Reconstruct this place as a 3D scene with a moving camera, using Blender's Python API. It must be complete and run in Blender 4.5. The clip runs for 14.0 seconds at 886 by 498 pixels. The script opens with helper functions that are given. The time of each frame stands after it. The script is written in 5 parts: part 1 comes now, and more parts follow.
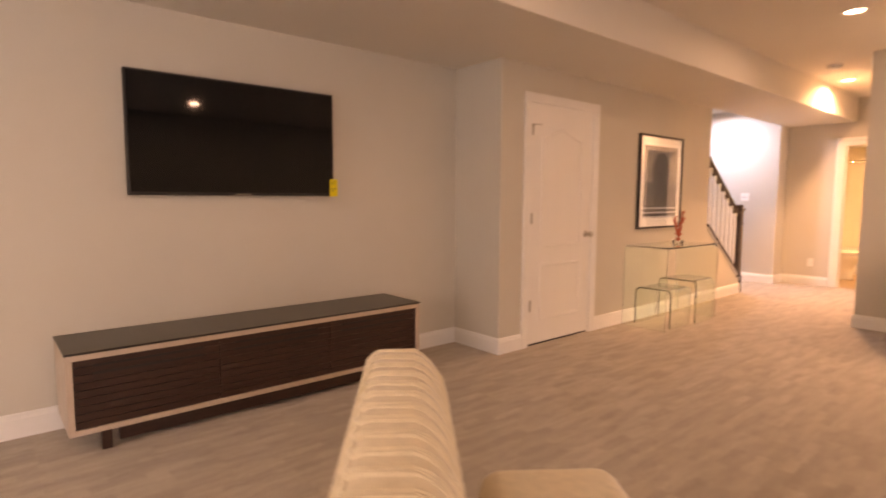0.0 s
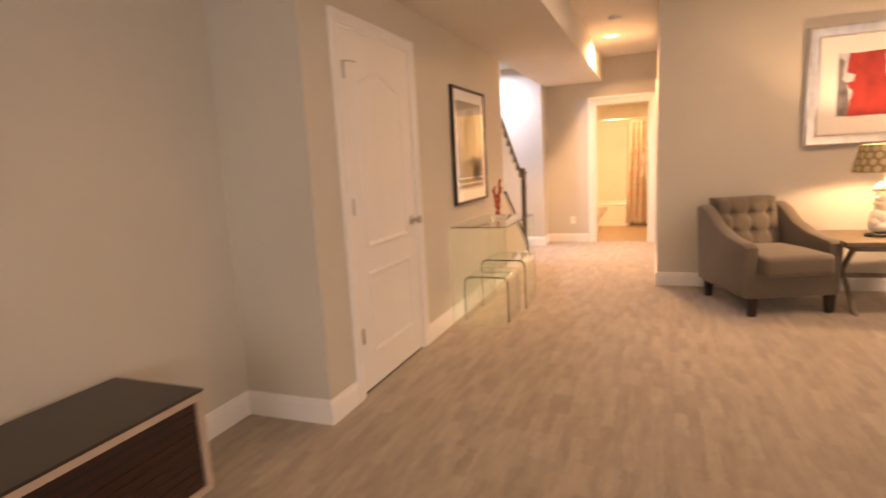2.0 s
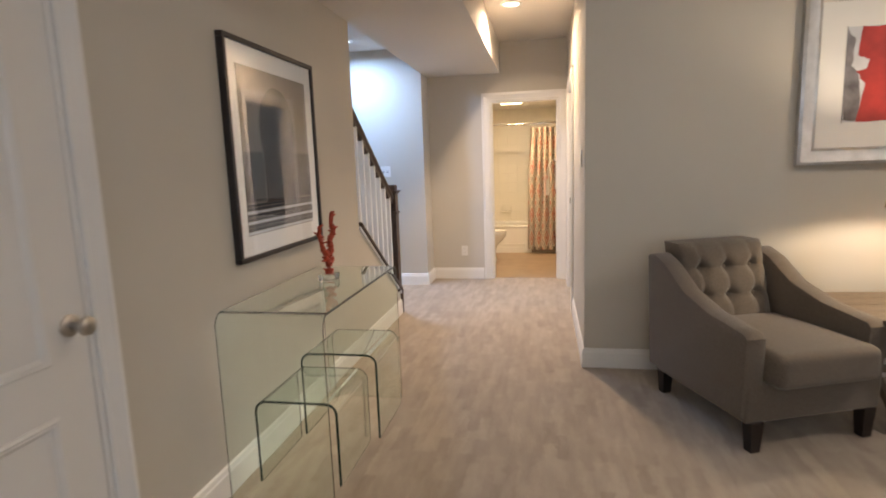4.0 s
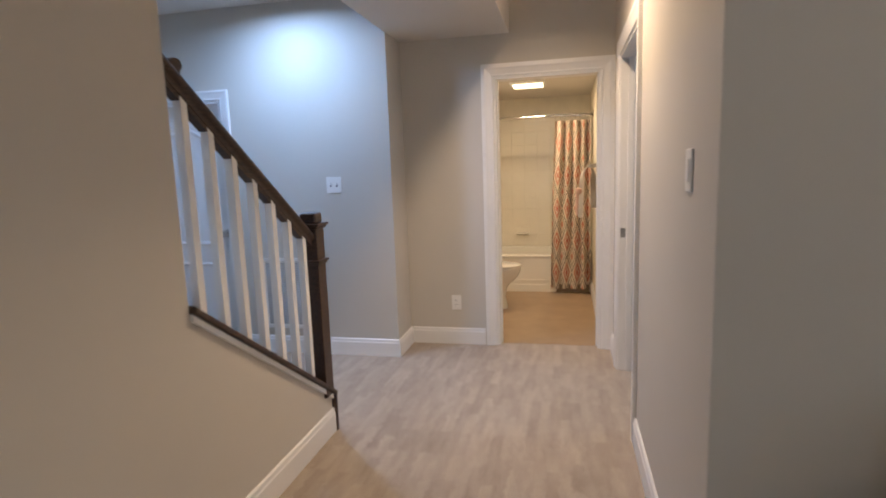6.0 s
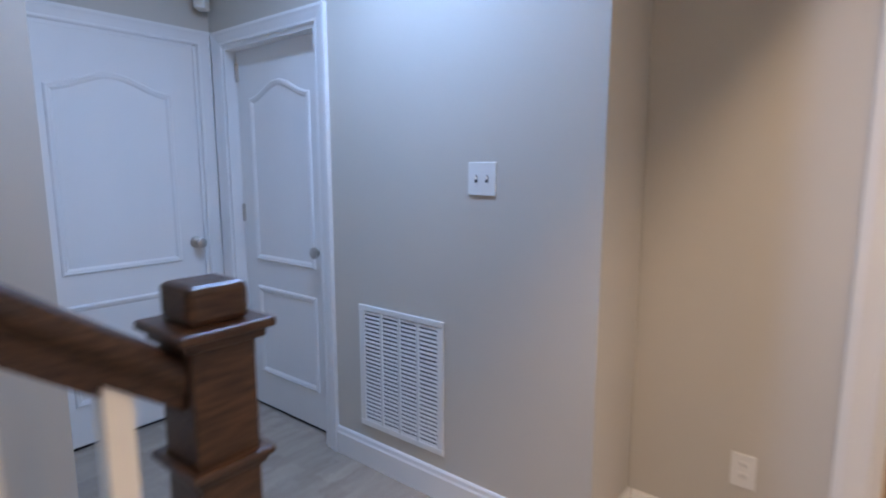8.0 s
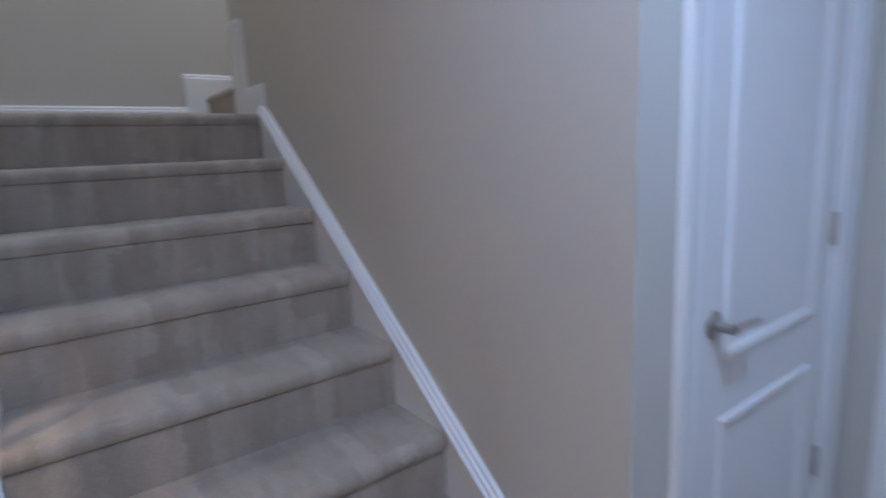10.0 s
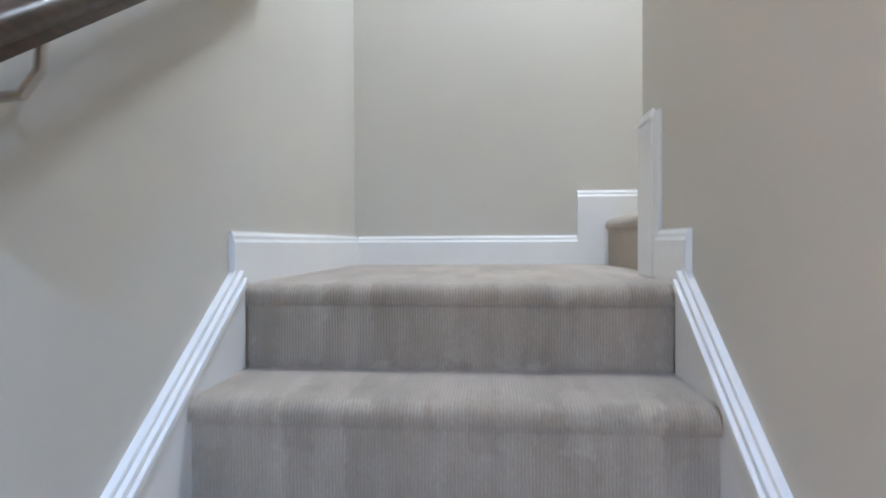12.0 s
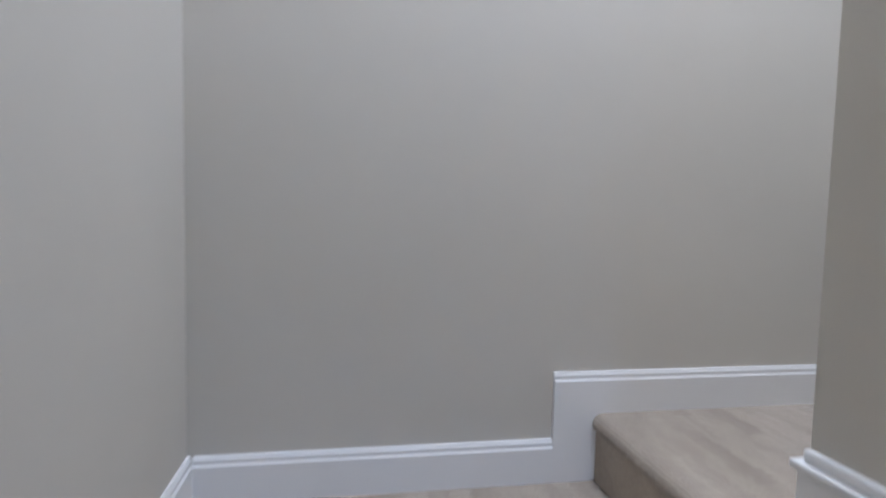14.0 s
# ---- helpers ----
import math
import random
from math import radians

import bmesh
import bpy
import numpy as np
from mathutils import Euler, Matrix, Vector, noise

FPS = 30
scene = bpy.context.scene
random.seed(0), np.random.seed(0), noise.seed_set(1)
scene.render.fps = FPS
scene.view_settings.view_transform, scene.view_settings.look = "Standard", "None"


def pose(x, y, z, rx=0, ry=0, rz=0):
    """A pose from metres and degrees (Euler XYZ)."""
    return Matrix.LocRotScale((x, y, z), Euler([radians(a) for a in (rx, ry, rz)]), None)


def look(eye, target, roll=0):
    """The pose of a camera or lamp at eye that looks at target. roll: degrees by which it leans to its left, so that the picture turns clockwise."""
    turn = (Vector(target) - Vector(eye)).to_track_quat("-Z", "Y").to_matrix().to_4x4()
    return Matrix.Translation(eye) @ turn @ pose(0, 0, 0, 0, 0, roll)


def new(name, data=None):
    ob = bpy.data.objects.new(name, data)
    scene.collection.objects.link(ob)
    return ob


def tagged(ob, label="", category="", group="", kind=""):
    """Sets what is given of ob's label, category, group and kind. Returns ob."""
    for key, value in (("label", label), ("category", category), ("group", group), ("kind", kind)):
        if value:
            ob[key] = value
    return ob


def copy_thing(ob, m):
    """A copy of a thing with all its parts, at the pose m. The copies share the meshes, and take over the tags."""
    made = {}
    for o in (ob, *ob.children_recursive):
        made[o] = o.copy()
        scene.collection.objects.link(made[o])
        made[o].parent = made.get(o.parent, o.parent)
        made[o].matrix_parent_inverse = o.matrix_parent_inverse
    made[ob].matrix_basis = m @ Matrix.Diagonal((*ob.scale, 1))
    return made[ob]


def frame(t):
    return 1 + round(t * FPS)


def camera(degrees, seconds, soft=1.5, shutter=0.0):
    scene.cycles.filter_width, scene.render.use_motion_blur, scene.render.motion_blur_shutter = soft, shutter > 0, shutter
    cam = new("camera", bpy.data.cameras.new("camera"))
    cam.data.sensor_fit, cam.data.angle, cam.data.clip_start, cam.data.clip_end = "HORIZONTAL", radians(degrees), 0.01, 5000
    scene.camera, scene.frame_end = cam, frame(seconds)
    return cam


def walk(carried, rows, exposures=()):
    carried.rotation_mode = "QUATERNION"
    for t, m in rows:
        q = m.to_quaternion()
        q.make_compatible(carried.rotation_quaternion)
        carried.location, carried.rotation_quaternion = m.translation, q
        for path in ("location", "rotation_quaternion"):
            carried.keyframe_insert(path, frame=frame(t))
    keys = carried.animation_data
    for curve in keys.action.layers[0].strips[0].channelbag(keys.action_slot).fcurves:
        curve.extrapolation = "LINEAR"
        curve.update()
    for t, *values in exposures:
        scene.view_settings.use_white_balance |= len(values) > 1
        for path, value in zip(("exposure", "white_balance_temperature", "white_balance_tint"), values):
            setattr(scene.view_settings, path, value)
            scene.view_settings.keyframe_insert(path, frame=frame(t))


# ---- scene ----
cam = camera(77.9, 14.0, soft=1.8, shutter=0.4)
PATH = [
    (0, (3.004, -3.14, 1.258), (1.486, -1.851, 1.071), 0.3),
    (0.5, (2.513, -3.037, 1.26), (0.931, -1.842, 0.997), -0.8),
    (1, (2.152, -2.851, 1.278), (0.694, -1.512, 0.991), -2.7),
    (1.5, (1.824, -2.63, 1.294), (0.663, -1.025, 1.023), -2.4),
    (2, (1.546, -2.255, 1.303), (0.825, -0.416, 0.992), -3.1),
    (2.5, (1.416, -1.751, 1.304), (0.972, 0.173, 0.984), -2.8),
    (3, (1.326, -1.23, 1.325), (0.987, 0.715, 1.008), -2.2),
    (3.2, (1.326, -1.006, 1.341), (0.992, 0.94, 1.021), -1.9),
    (5.5, (1.291, 1.474, 1.383), (0.867, 3.408, 1.101), -2.2),
    (6, (1.231, 2.064, 1.379), (0.791, 3.993, 1.09), -2.0),
    (6.5, (1.136, 2.595, 1.356), (0.651, 4.515, 1.078), -2.1),
    (7, (1.057, 3.093, 1.37), (0.463, 4.98, 1.079), -2.9),
    (7.5, (0.95, 3.681, 1.325), (0.038, 5.441, 1.058), -1.3),
    (7.7, (0.817, 3.898, 1.321), (-0.224, 5.584, 1.05), -0.4),
    (9.8, (-0.154, 5.330, 1.352), (-1.607, 4.012, 0.961), -2.1),
    (10, (-0.276, 5.306, 1.329), (-1.448, 3.723, 0.977), -2.5),
    (10.5, (-0.516, 5.023, 1.304), (-1.046, 3.120, 0.990), -1.7),
    (11, (-0.652, 4.714, 1.344), (-0.773, 2.726, 1.166), -0.4),
    (11.5, (-0.664, 4.404, 1.457), (-0.636, 2.406, 1.378), -0.5),
    (12, (-0.700, 4.142, 1.612), (-0.527, 2.150, 1.589), -0.3),
    (12.5, (-0.674, 3.928, 1.769), (-0.535, 1.934, 1.815), -1.2),
    (13, (-0.579, 3.705, 1.923), (-0.591, 1.705, 1.904), -0.1),
    (13.3, (-0.505, 3.581, 2.005), (-0.611, 1.585, 1.924), 1.3),
    (13.5, (-0.485, 3.480, 2.08), (-0.62, 1.487, 1.969), 2.0),
    (14, (-0.505, 3.216, 2.255), (-0.845, 1.251, 2.116), 1.3),
]
# the walk between the stretches: past the newel post and round to the foot of the stairs
PATH += [
    (4.25, (1.315, 0.14, 1.345), (0.935, 2.08, 1.05), -2.1),
    (8.4, (0.52, 4.72, 1.35), (-1.05, 5.91, 1.02), -0.8),
    (9.1, (0.16, 5.2, 1.33), (-1.84, 5.1, 0.98), -1.3),
]
PATH.sort(key=lambda row: row[0])
EXPOSURES = [
    (0.0, 0.76, 11600, 45), (0.5, 0.96, 11300, 42), (1.0, 1.0, 11300, 42), (1.6, 0.92, 11600, 43), (2.2, 0.66, 9500, 31), (2.6, 0.45, 7600, 24), (3.0, 0.29, 6450, 14), (5.5, -0.12, 6100, 13), (6.0, -0.38, 5950, 14), (6.5, -0.5, 5920, 15), (7.0, -0.44, 5900, 16), (7.5, -0.36, 5850, 16),
    (9.8, -0.4, 5950, 18), (10.3, -0.06, 6150, 16), (11.0, 0.74, 6250, 14), (11.5, 0.97, 6250, 13), (12.0, 0.8, 6150, 12), (12.5, 0.32, 6050, 12), (13.2, 0.23, 6000, 18), (13.5, 0.22, 6000, 18), (14.0, 0.16, 6000, 18),
]
walk(cam, [(t, look(eye, target, roll)) for t, eye, target, roll in PATH], EXPOSURES)

# ---- world and lights ----
world = bpy.data.worlds.new("sky")
scene.world = world
world.use_nodes = True
sky = world.node_tree.nodes.new("ShaderNodeTexSky")
sky.sky_type, sky.sun_disc, sky.sun_elevation, sky.sun_rotation = "NISHITA", False, radians(35), radians(200)
world.node_tree.links.new(sky.outputs[0], world.node_tree.nodes["Background"].inputs[0])
world.node_tree.nodes["Background"].inputs[1].default_value = 0.12

SOFFIT, CEIL, LOBBY = 2.33, 2.66, 2.6
WARM, NEUTRAL, COOL = (1.0, 0.72, 0.45), (1.0, 0.86, 0.70), (0.62, 0.78, 1.0)


def lamp_area(name, at, turn, size, watts, colour, shape="DISK", size_y=0.0, spread=180):
    data = bpy.data.lights.new(name, "AREA")
    data.shape, data.size, data.energy, data.color, data.spread = shape, size, watts, colour, radians(spread)
    if size_y:
        data.size_y = size_y
    ob = new(name, data)
    ob.matrix_world = pose(*at, *turn)
    return ob


ROOM_CANS = [(1.76, 1.93, 6), (1.4, -1.1, 2), (1.76, -4.3, 6), (4.3, 1.93, 24), (4.95, -0.55, 9), (4.3, -4.3, 5)]
for cx, cy, watts in ROOM_CANS:
    lamp_area("room_can_light", (cx, cy, CEIL - 0.012), (0, 0, 0), 0.13, watts, NEUTRAL)
lamp_area("hall_can_light", (1.05, 4.75, CEIL - 0.012), (0, 0, 0), 0.13, 38, WARM, spread=155)
lamp_area("lobby_can_light", (-0.66, 5.34, LOBBY - 0.012), (0, 0, 0), 0.13, 31, (0.42, 0.63, 1.0), spread=165)
lamp_area("bath_light", (0.87, 7.6, 2.11), (0, 0, 0), 0.26, 19, (1.0, 0.74, 0.44), "RECTANGLE", 0.16)
# added fill without a fixture, brightens the bathroom's east side
lamp_area("bath_vanity_light", (0.1, 7.0, 1.95), (0, -60, 0), 0.4, 11, (1.0, 0.74, 0.44), "RECTANGLE", 0.12)
lamp_area("stairwell_light", (-1.14, 2.44, 4.6), (0, 0, 0), 0.4, 48, (0.76, 0.87, 1.0))
lamp_area("window_light_south", (1.6, -5.93, 1.45), (90, 0, 180), 1.6, 52, (0.66, 0.82, 1.0), "RECTANGLE", 1.3)
lamp_area("window_light_east", (6.43, -4.2, 1.45), (90, 0, 90), 1.8, 40, (0.66, 0.82, 1.0), "RECTANGLE", 1.3)
lamp_area("side_room_window_light", (4.0, 5.4, 1.5), (90, 0, 90), 1.2, 22, (0.62, 0.80, 1.0), "RECTANGLE", 1.2)
bulb = bpy.data.lights.new("lamp_bulb", "POINT")
bulb.energy, bulb.color, bulb.shadow_soft_size = 24, (1.0, 0.80, 0.55), 0.035
new("lamp_bulb", bulb).location = (3.17, 2.86, 1.14)


# ---- materials ----
def material(name, colour, rough=0.6, metal=0.0, tint=0.06, size=6.0, grain=0.0, grain_size=300.0, squash=(1, 1, 1), sheen=0.0, coat=0.0):
    """A surface with slow tone drift at one scale and fine relief at another."""
    m = bpy.data.materials.new(name)
    m.use_nodes = True
    nt = m.node_tree
    b = nt.nodes["Principled BSDF"]
    b.inputs["Roughness"].default_value, b.inputs["Metallic"].default_value = rough, metal
    b.inputs["Sheen Weight"].default_value, b.inputs["Coat Weight"].default_value = sheen, coat
    geo = nt.nodes.new("ShaderNodeNewGeometry")
    mp = nt.nodes.new("ShaderNodeMapping")
    mp.inputs["Scale"].default_value = squash
    nt.links.new(geo.outputs["Position"], mp.inputs[0])
    n = nt.nodes.new("ShaderNodeTexNoise")
    n.inputs["Scale"].default_value, n.inputs["Detail"].default_value = size, 5
    nt.links.new(mp.outputs[0], n.inputs["Vector"])
    ramp = nt.nodes.new("ShaderNodeValToRGB")
    ramp.color_ramp.elements[0].position, ramp.color_ramp.elements[1].position = 0.3, 0.7
    ramp.color_ramp.elements[0].color = (*[max(0, c * (1 - tint)) for c in colour], 1)
    ramp.color_ramp.elements[1].color = (*[min(1, c * (1 + tint)) for c in colour], 1)
    nt.links.new(n.outputs["Fac"], ramp.inputs[0])
    nt.links.new(ramp.outputs[0], b.inputs["Base Color"])
    if grain:
        g = nt.nodes.new("ShaderNodeTexNoise")
        g.inputs["Scale"].default_value, g.inputs["Detail"].default_value = grain_size, 3
        nt.links.new(mp.outputs[0], g.inputs["Vector"])
        bp = nt.nodes.new("ShaderNodeBump")
        bp.inputs["Strength"].default_value, bp.inputs["Distance"].default_value = grain, 0.002
        nt.links.new(g.outputs["Fac"], bp.inputs["Height"])
        nt.links.new(bp.outputs[0], b.inputs["Normal"])
    return m


def carpet(name, light, dark):
    """Loop-and-cut carpet: short blocks of tone that run with the hall, and fine ribs."""
    m = bpy.data.materials.new(name)
    m.use_nodes = True
    nt = m.node_tree
    b = nt.nodes["Principled BSDF"]
    b.inputs["Roughness"].default_value, b.inputs["Sheen Weight"].default_value = 0.95, 0.25
    geo = nt.nodes.new("ShaderNodeNewGeometry")
    sep = nt.nodes.new("ShaderNodeSeparateXYZ")
    nt.links.new(geo.outputs["Position"], sep.inputs[0])
    along = nt.nodes.new("ShaderNodeMath")
    nt.links.new(sep.outputs["Y"], along.inputs[0])
    nt.links.new(sep.outputs["Z"], along.inputs[1])
    comb = nt.nodes.new("ShaderNodeCombineXYZ")
    nt.links.new(along.outputs[0], comb.inputs["X"])
    nt.links.new(sep.outputs["X"], comb.inputs["Y"])
    wob = nt.nodes.new("ShaderNodeTexNoise")
    wob.inputs["Scale"].default_value, wob.inputs["Detail"].default_value, wob.inputs["Roughness"].default_value = 30, 5, 0.75
    nt.links.new(geo.outputs["Position"], wob.inputs["Vector"])
    soft = nt.nodes.new("ShaderNodeMix")
    soft.data_type = "VECTOR"
    soft.inputs[0].default_value = 0.075
    nt.links.new(comb.outputs[0], soft.inputs[4])
    nt.links.new(wob.outputs["Color"], soft.inputs[5])
    brick = nt.nodes.new("ShaderNodeTexBrick")
    brick.offset, brick.offset_frequency = 0.37, 3
    brick.inputs["Scale"].default_value, brick.inputs["Mortar Size"].default_value = 1.0, 0.0
    brick.inputs["Brick Width"].default_value, brick.inputs["Row Height"].default_value = 0.21, 0.052
    brick.inputs["Color1"].default_value, brick.inputs["Color2"].default_value = (*light, 1), (*dark, 1)
    nt.links.new(soft.outputs[1], brick.inputs["Vector"])
    blur = nt.nodes.new("ShaderNodeTexNoise")
    blur.inputs["Scale"].default_value, blur.inputs["Detail"].default_value = 1.0, 6
    streak = nt.nodes.new("ShaderNodeMapping")
    streak.inputs["Scale"].default_value = (5.0, 24.0, 1.0)
    nt.links.new(soft.outputs[1], streak.inputs[0])
    nt.links.new(streak.outputs[0], blur.inputs["Vector"])
    mix = nt.nodes.new("ShaderNodeMix")
    mix.data_type, mix.blend_type = "RGBA", "SOFT_LIGHT"
    mix.inputs[0].default_value = 0.45
    nt.links.new(brick.outputs["Color"], mix.inputs[6])
    nt.links.new(blur.outputs["Fac"], mix.inputs[7])
    rib = nt.nodes.new("ShaderNodeTexWave")
    rib.bands_direction = "X"
    rib.inputs["Scale"].default_value, rib.inputs["Distortion"].default_value, rib.inputs["Detail"].default_value = 48, 2.5, 3
    nt.links.new(geo.outputs["Position"], rib.inputs["Vector"])
    tuft = nt.nodes.new("ShaderNodeTexNoise")
    tuft.inputs["Scale"].default_value, tuft.inputs["Detail"].default_value = 420, 2
    nt.links.new(geo.outputs["Position"], tuft.inputs["Vector"])
    ribs = nt.nodes.new("ShaderNodeMix")
    ribs.data_type, ribs.blend_type = "RGBA", "OVERLAY"
    ribs.inputs[0].default_value = 0.08
    nt.links.new(mix.outputs[2], ribs.inputs[6])
    nt.links.new(rib.outputs["Color"], ribs.inputs[7])
    flecks = nt.nodes.new("ShaderNodeMix")
    flecks.data_type, flecks.blend_type = "RGBA", "OVERLAY"
    flecks.inputs[0].default_value = 0.4
    nt.links.new(ribs.outputs[2], flecks.inputs[6])
    nt.links.new(tuft.outputs["Fac"], flecks.inputs[7])
    nt.links.new(flecks.outputs[2], b.inputs["Base Color"])
    add = nt.nodes.new("ShaderNodeMath")
    nt.links.new(rib.outputs["Fac"], add.inputs[0])
    nt.links.new(tuft.outputs["Fac"], add.inputs[1])
    bp = nt.nodes.new("ShaderNodeBump")
    bp.inputs["Strength"].default_value, bp.inputs["Distance"].default_value = 0.32, 0.0025
    nt.links.new(add.outputs[0], bp.inputs["Height"])
    nt.links.new(bp.outputs[0], b.inputs["Normal"])
    return m


def glow(name, colour, strength):
    m = bpy.data.materials.new(name)
    m.use_nodes = True
    b = m.node_tree.nodes["Principled BSDF"]
    b.inputs["Base Color"].default_value = (*colour, 1)
    b.inputs["Emission Color"].default_value, b.inputs["Emission Strength"].default_value = (*colour, 1), strength
    return m


def glass(name, colour, rough=0.0):
    m = bpy.data.materials.new(name)
    m.use_nodes = True
    b = m.node_tree.nodes["Principled BSDF"]
    b.inputs["Base Color"].default_value = (*colour, 1)
    b.inputs["Roughness"].default_value, b.inputs["Transmission Weight"].default_value, b.inputs["IOR"].default_value = rough, 1.0, 1.45
    return m


WALL = material("greige_wall_paint", (0.575, 0.54, 0.475), 0.75, tint=0.025, size=1.5, grain=0.12, grain_size=260)
CEILING = material("ceiling_paint", (0.70, 0.665, 0.61), 0.85, tint=0.02, size=1.2, grain=0.15, grain_size=200)
TRIM = material("white_trim_paint", (0.80, 0.79, 0.77), 0.38, tint=0.02, size=4, grain=0.03, grain_size=90)
DOORPAINT = material("white_door_paint", (0.79, 0.775, 0.75), 0.42, tint=0.02, size=3, grain=0.05, grain_size=160, squash=(1, 1, 0.12))
CARPET = carpet("greige_patterned_carpet", (0.405, 0.338, 0.268), (0.325, 0.265, 0.205))
DARKWOOD = material("dark_stained_oak", (0.048, 0.025, 0.014), 0.40, tint=0.55, size=22, grain=0.15, grain_size=60, squash=(6, 0.8, 6), coat=0.08)
ESPRESSO = material("espresso_wood", (0.034, 0.013, 0.008), 0.42, tint=0.35, size=25, grain=0.1, grain_size=80, squash=(4, 0.5, 4))
BLACKTOP = material("smoked_glass_top", (0.032, 0.025, 0.020), 0.28, tint=0.08)
BRONZE = material("champagne_metal", (0.58, 0.48, 0.40), 0.42, 0.35, tint=0.05, size=12)
NICKEL = material("brushed_nickel", (0.52, 0.49, 0.45), 0.30, 1.0, tint=0.05, size=40)
CHROME = material("chrome", (0.75, 0.74, 0.72), 0.10, 1.0, tint=0.02)
SCREEN = material("tv_glass", (0.004, 0.004, 0.005), 0.045, tint=0.0)
SCREEN.node_tree.nodes["Principled BSDF"].inputs["Specular IOR Level"].default_value = 0.3
BLACK = material("black_plastic", (0.012, 0.011, 0.011), 0.4, tint=0.1)
YELLOW = material("yellow_label", (0.75, 0.62, 0.03), 0.5, tint=0.03)
DARKINK = material("dark_ink", (0.05, 0.05, 0.04), 0.6)
PLASTIC = material("white_plastic", (0.80, 0.79, 0.76), 0.35, tint=0.01)
TWEED = material("taupe_tweed", (0.135, 0.108, 0.082), 0.92, tint=0.22, size=170, grain=0.5, grain_size=420, sheen=0.25)
FOOT = material("black_wood_foot", (0.016, 0.010, 0.008), 0.35, tint=0.2)
CHENILLE = material("cream_chenille", (0.66, 0.55, 0.38), 0.9, tint=0.07, size=40, grain=0.4, grain_size=260, sheen=0.4)
TANFABRIC = material("tan_fabric", (0.42, 0.31, 0.19), 0.9, tint=0.08, size=40, grain=0.4, grain_size=260, sheen=0.3)
GREYWOOD = material("weathered_oak", (0.165, 0.125, 0.085), 0.62, tint=0.22, size=14, grain=0.3, grain_size=70, squash=(0.7, 6, 6))
CERAMIC = material("white_ceramic", (0.78, 0.75, 0.69), 0.28, tint=0.03, size=30, grain=0.2, grain_size=60)
SILVER = material("silver_leaf_frame", (0.54, 0.53, 0.52), 0.34, 0.8, tint=0.12, size=14, grain=0.15, grain_size=60)
MATBOARD = material("white_mat_board", (0.78, 0.77, 0.74), 0.8, tint=0.01)
REDPAINT = material("red_paint", (0.36, 0.026, 0.018), 0.55, tint=0.25, size=9)
ARTGREY = material("pale_grey_paint", (0.55, 0.57, 0.60), 0.6, tint=0.14, size=8)
ARTDARK = material("dark_grey_paint", (0.16, 0.15, 0.16), 0.6, tint=0.5, size=12)
FRAMEBLACK = material("black_frame", (0.018, 0.013, 0.012), 0.35, tint=0.2)
STONEART = material("print_pale_stone", (0.20, 0.175, 0.15), 0.7, tint=0.1, size=10)
ARCHART = material("print_dark_arch", (0.042, 0.032, 0.027), 0.7, tint=0.35, size=7)
STRIPEART = material("print_stripe", (0.035, 0.035, 0.040), 0.7, tint=0.3, size=14)
PRINTWALL = material("print_shaded_wall", (0.085, 0.078, 0.072), 0.7, tint=0.3, size=16)
CORAL = material("red_coral", (0.42, 0.055, 0.022), 0.55, tint=0.25, size=40, grain=0.5, grain_size=160)
ACRYLIC = glass("clear_acrylic", (0.95, 0.97, 0.96))
GLASS = glass("table_glass", (0.90, 0.97, 0.93))
GLASSEDGE = material("green_glass_edge", (0.012, 0.035, 0.024), 0.12, tint=0.1)
PORCELAIN = material("porcelain", (0.80, 0.77, 0.70), 0.16, tint=0.01, coat=0.3)
TILE = material("cream_wall_tile", (0.76, 0.71, 0.60), 0.20, tint=0.02, size=3, coat=0.2)
GROUT = material("grout", (0.74, 0.69, 0.58), 0.85)
BATHFLOOR = material("tan_vinyl_tile", (0.33, 0.235, 0.15), 0.42, tint=0.10, size=5, grain=0.05, grain_size=80)
BATHWALL = material("cream_bath_paint", (0.66, 0.60, 0.47), 0.6, tint=0.02, size=2, grain=0.1)
TOWEL = material("blush_towel", (0.66, 0.44, 0.36), 0.95, tint=0.10, size=30, grain=0.6, grain_size=300, sheen=0.3)
TOWELWHITE = material("white_towel", (0.76, 0.71, 0.66), 0.95, tint=0.05, size=30, grain=0.6, grain_size=300, sheen=0.3)
SHADE = material("mustard_dotted_shade", (0.33, 0.22, 0.085), 0.8, tint=0.06, size=30, grain=0.3, grain_size=240)
DOTS = material("cream_dots", (0.60, 0.50, 0.33), 0.8, tint=0.04, grain=0.3, grain_size=240)
GUNMETAL = material("vent_dark_gap", (0.10, 0.10, 0.105), 0.7)
LAMPGLOW = glow("lit_diffuser", (1.0, 0.87, 0.68), 9)
COOLGLOW = glow("lit_cool_diffuser", (0.80, 0.90, 1.0), 9)
BATHGLOW = glow("lit_bath_diffuser", (1.0, 0.78, 0.44), 7)
DAYLIGHT = glow("bright_daylight", (0.90, 0.96, 1.0), 3.0)


